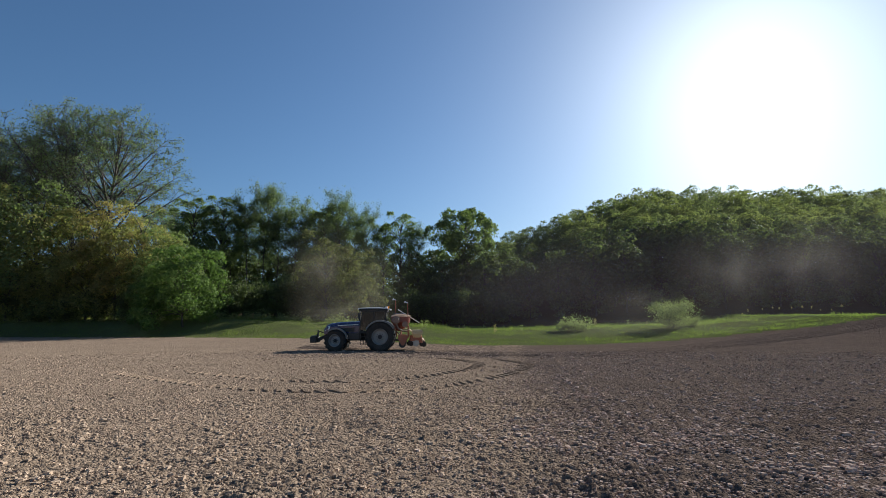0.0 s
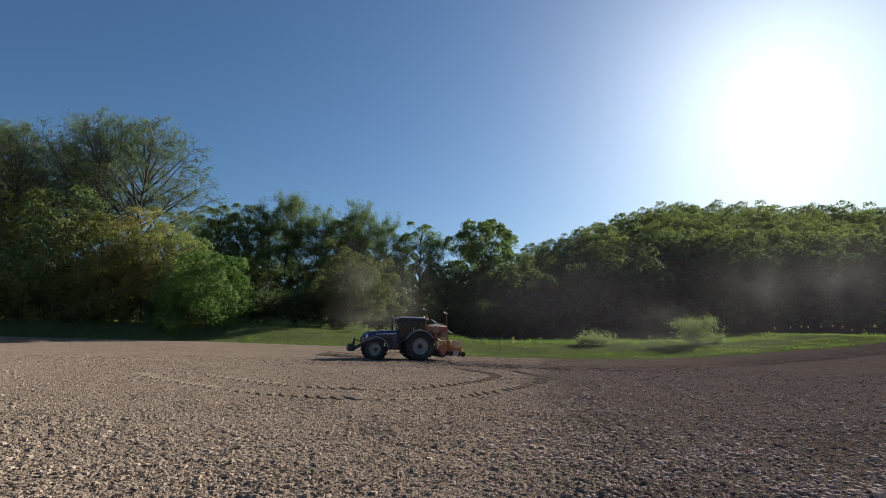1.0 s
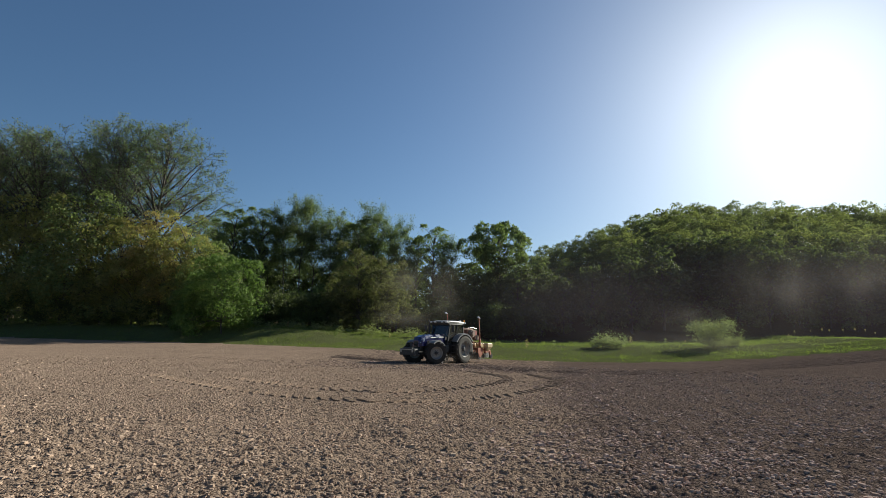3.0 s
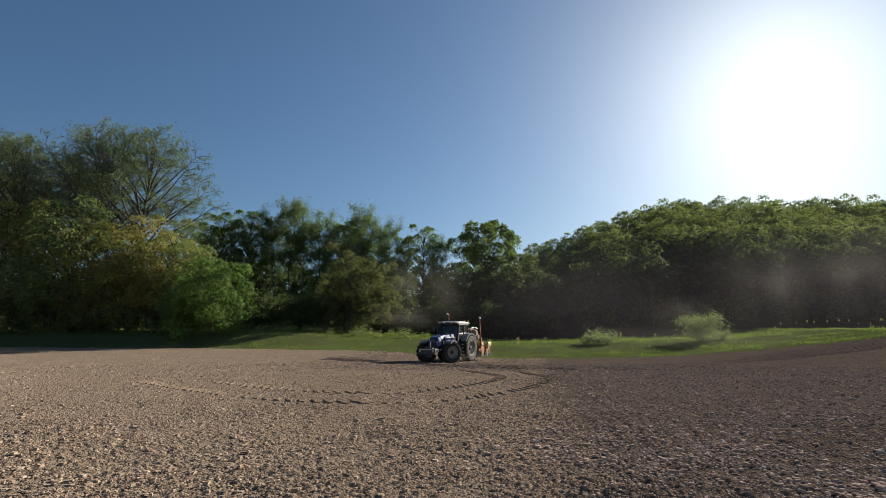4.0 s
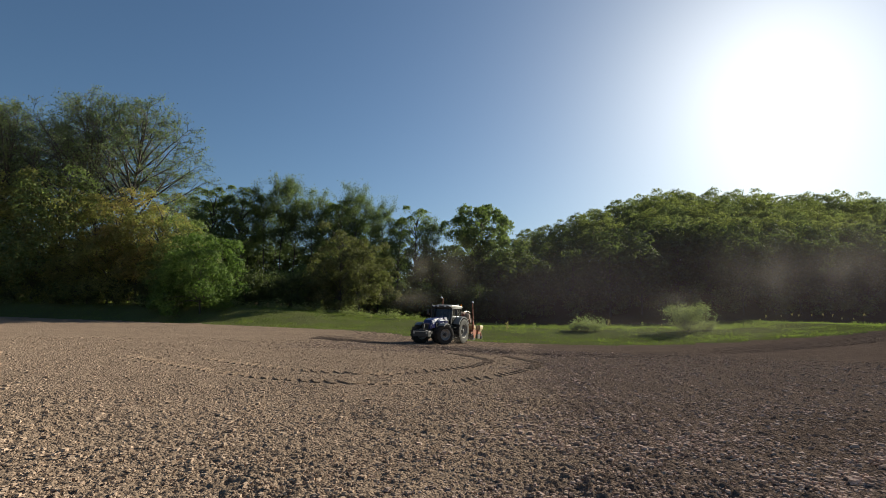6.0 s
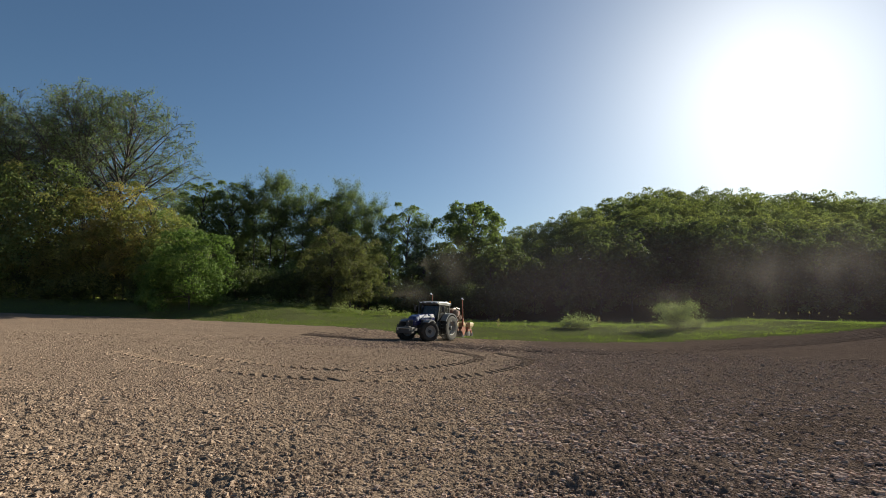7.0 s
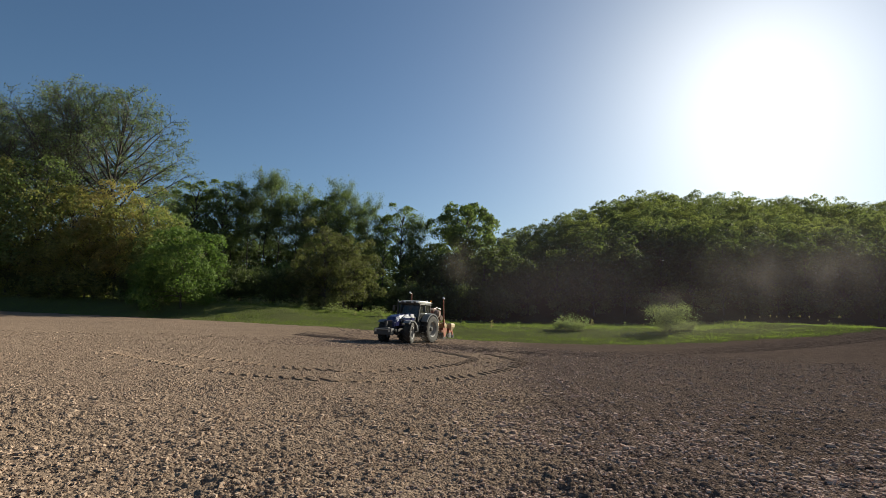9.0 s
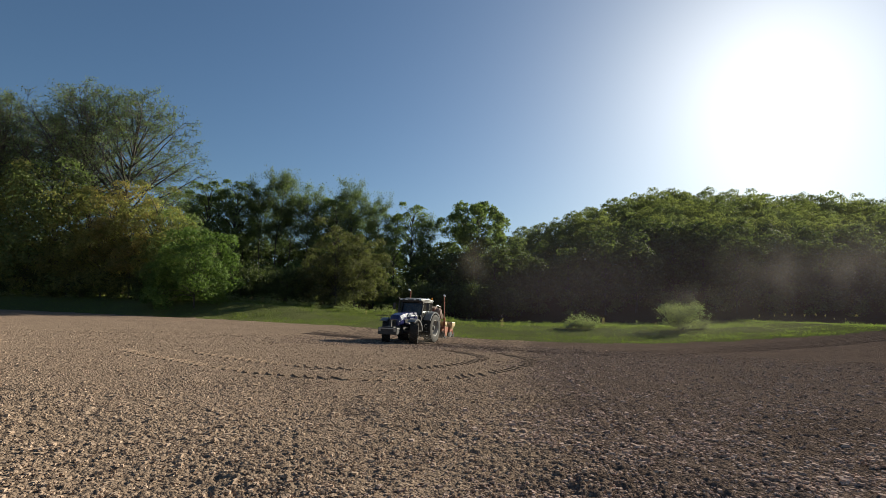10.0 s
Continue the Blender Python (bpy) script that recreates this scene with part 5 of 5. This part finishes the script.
ROUTE_B = [
    (4.75, -0.42, 38.27, 247.8, -6.13), (5.00, -0.40, 38.44, 247.0, -6.29), (5.25, -0.39, 38.55, 246.6, -6.40), (5.50, -0.39, 38.63, 246.1, -6.47),
    (5.75, -0.38, 38.66, 245.6, -6.50), (6.00, -0.38, 38.65, 245.0, -6.49), (6.25, -0.40, 38.56, 244.3, -6.40), (6.50, -0.45, 38.41, 243.5, -6.25),
    (6.75, -0.52, 38.23, 242.5, -6.06), (7.00, -0.60, 38.03, 241.2, -5.84), (7.25, -0.70, 37.81, 239.9, -5.60), (7.50, -0.80, 37.60, 238.7, -5.37),
    (7.75, -0.87, 37.38, 238.2, -5.14), (8.00, -0.96, 37.14, 238.2, -4.89), (8.25, -1.07, 36.86, 238.9, -4.59), (8.50, -1.20, 36.52, 240.2, -4.24),
    (8.75, -1.36, 36.13, 242.3, -3.82), (9.00, -1.53, 35.70, 244.3, -3.36), (9.25, -1.69, 35.23, 245.7, -2.87), (9.50, -1.84, 34.76, 246.8, -2.37),
    (9.75, -1.98, 34.31, 248.6, -1.90), (10.00, -2.09, 33.86, 250.4, -1.44),
]


def motions():
    rows, turns = [], {k: [] for k in range(4)}
    for t, x, y, head, rolled in ROUTE_A + ROUTE_B:
        c, s = math.cos(radians(head)), math.sin(radians(head))
        rear, ahead = ground_z(x, y), ground_z(x + 2.9 * c, y + 2.9 * s)
        tip = -math.degrees(math.atan2(ahead - rear, 2.9))
        m = pose(x, y, rear - 0.03, 0, 0, head) @ pose(0, 0, 0, 0, tip, 0)
        rows.append((t, m))
        steer = float(np.interp(t, [0, 0.8, 2.5, 5.5, 7.5, 8.6, 9.4, 10], [-14, -30, -34, -34, -26, 8, 22, 26]))
        for k, (ob, wx, wy, wr) in enumerate(WHEELS):
            turns[k].append((t, pose(wx, wy, wr, 0, 0, steer if k > 1 else 0) @ pose(0, 0, 0, 0, math.degrees(rolled / wr), 0)))
    walk(TRACTOR, rows)
    walk(DRILL, rows)
    for k, (ob, wx, wy, wr) in enumerate(WHEELS):
        walk(ob, turns[k])
    for ob, place in WHEEL_DUST:
        walk(ob, [(t, Matrix.Translation(m @ Vector(place))) for t, m in rows])
    for ob, start, way in CLOUDS:
        walk(ob, [(t, pose(*(a + b * t for a, b in zip(start, way)), 0, 4 * math.sin(t * 0.5), 0)) for t in (0, 2.5, 5, 7.5, 10)])


motions()
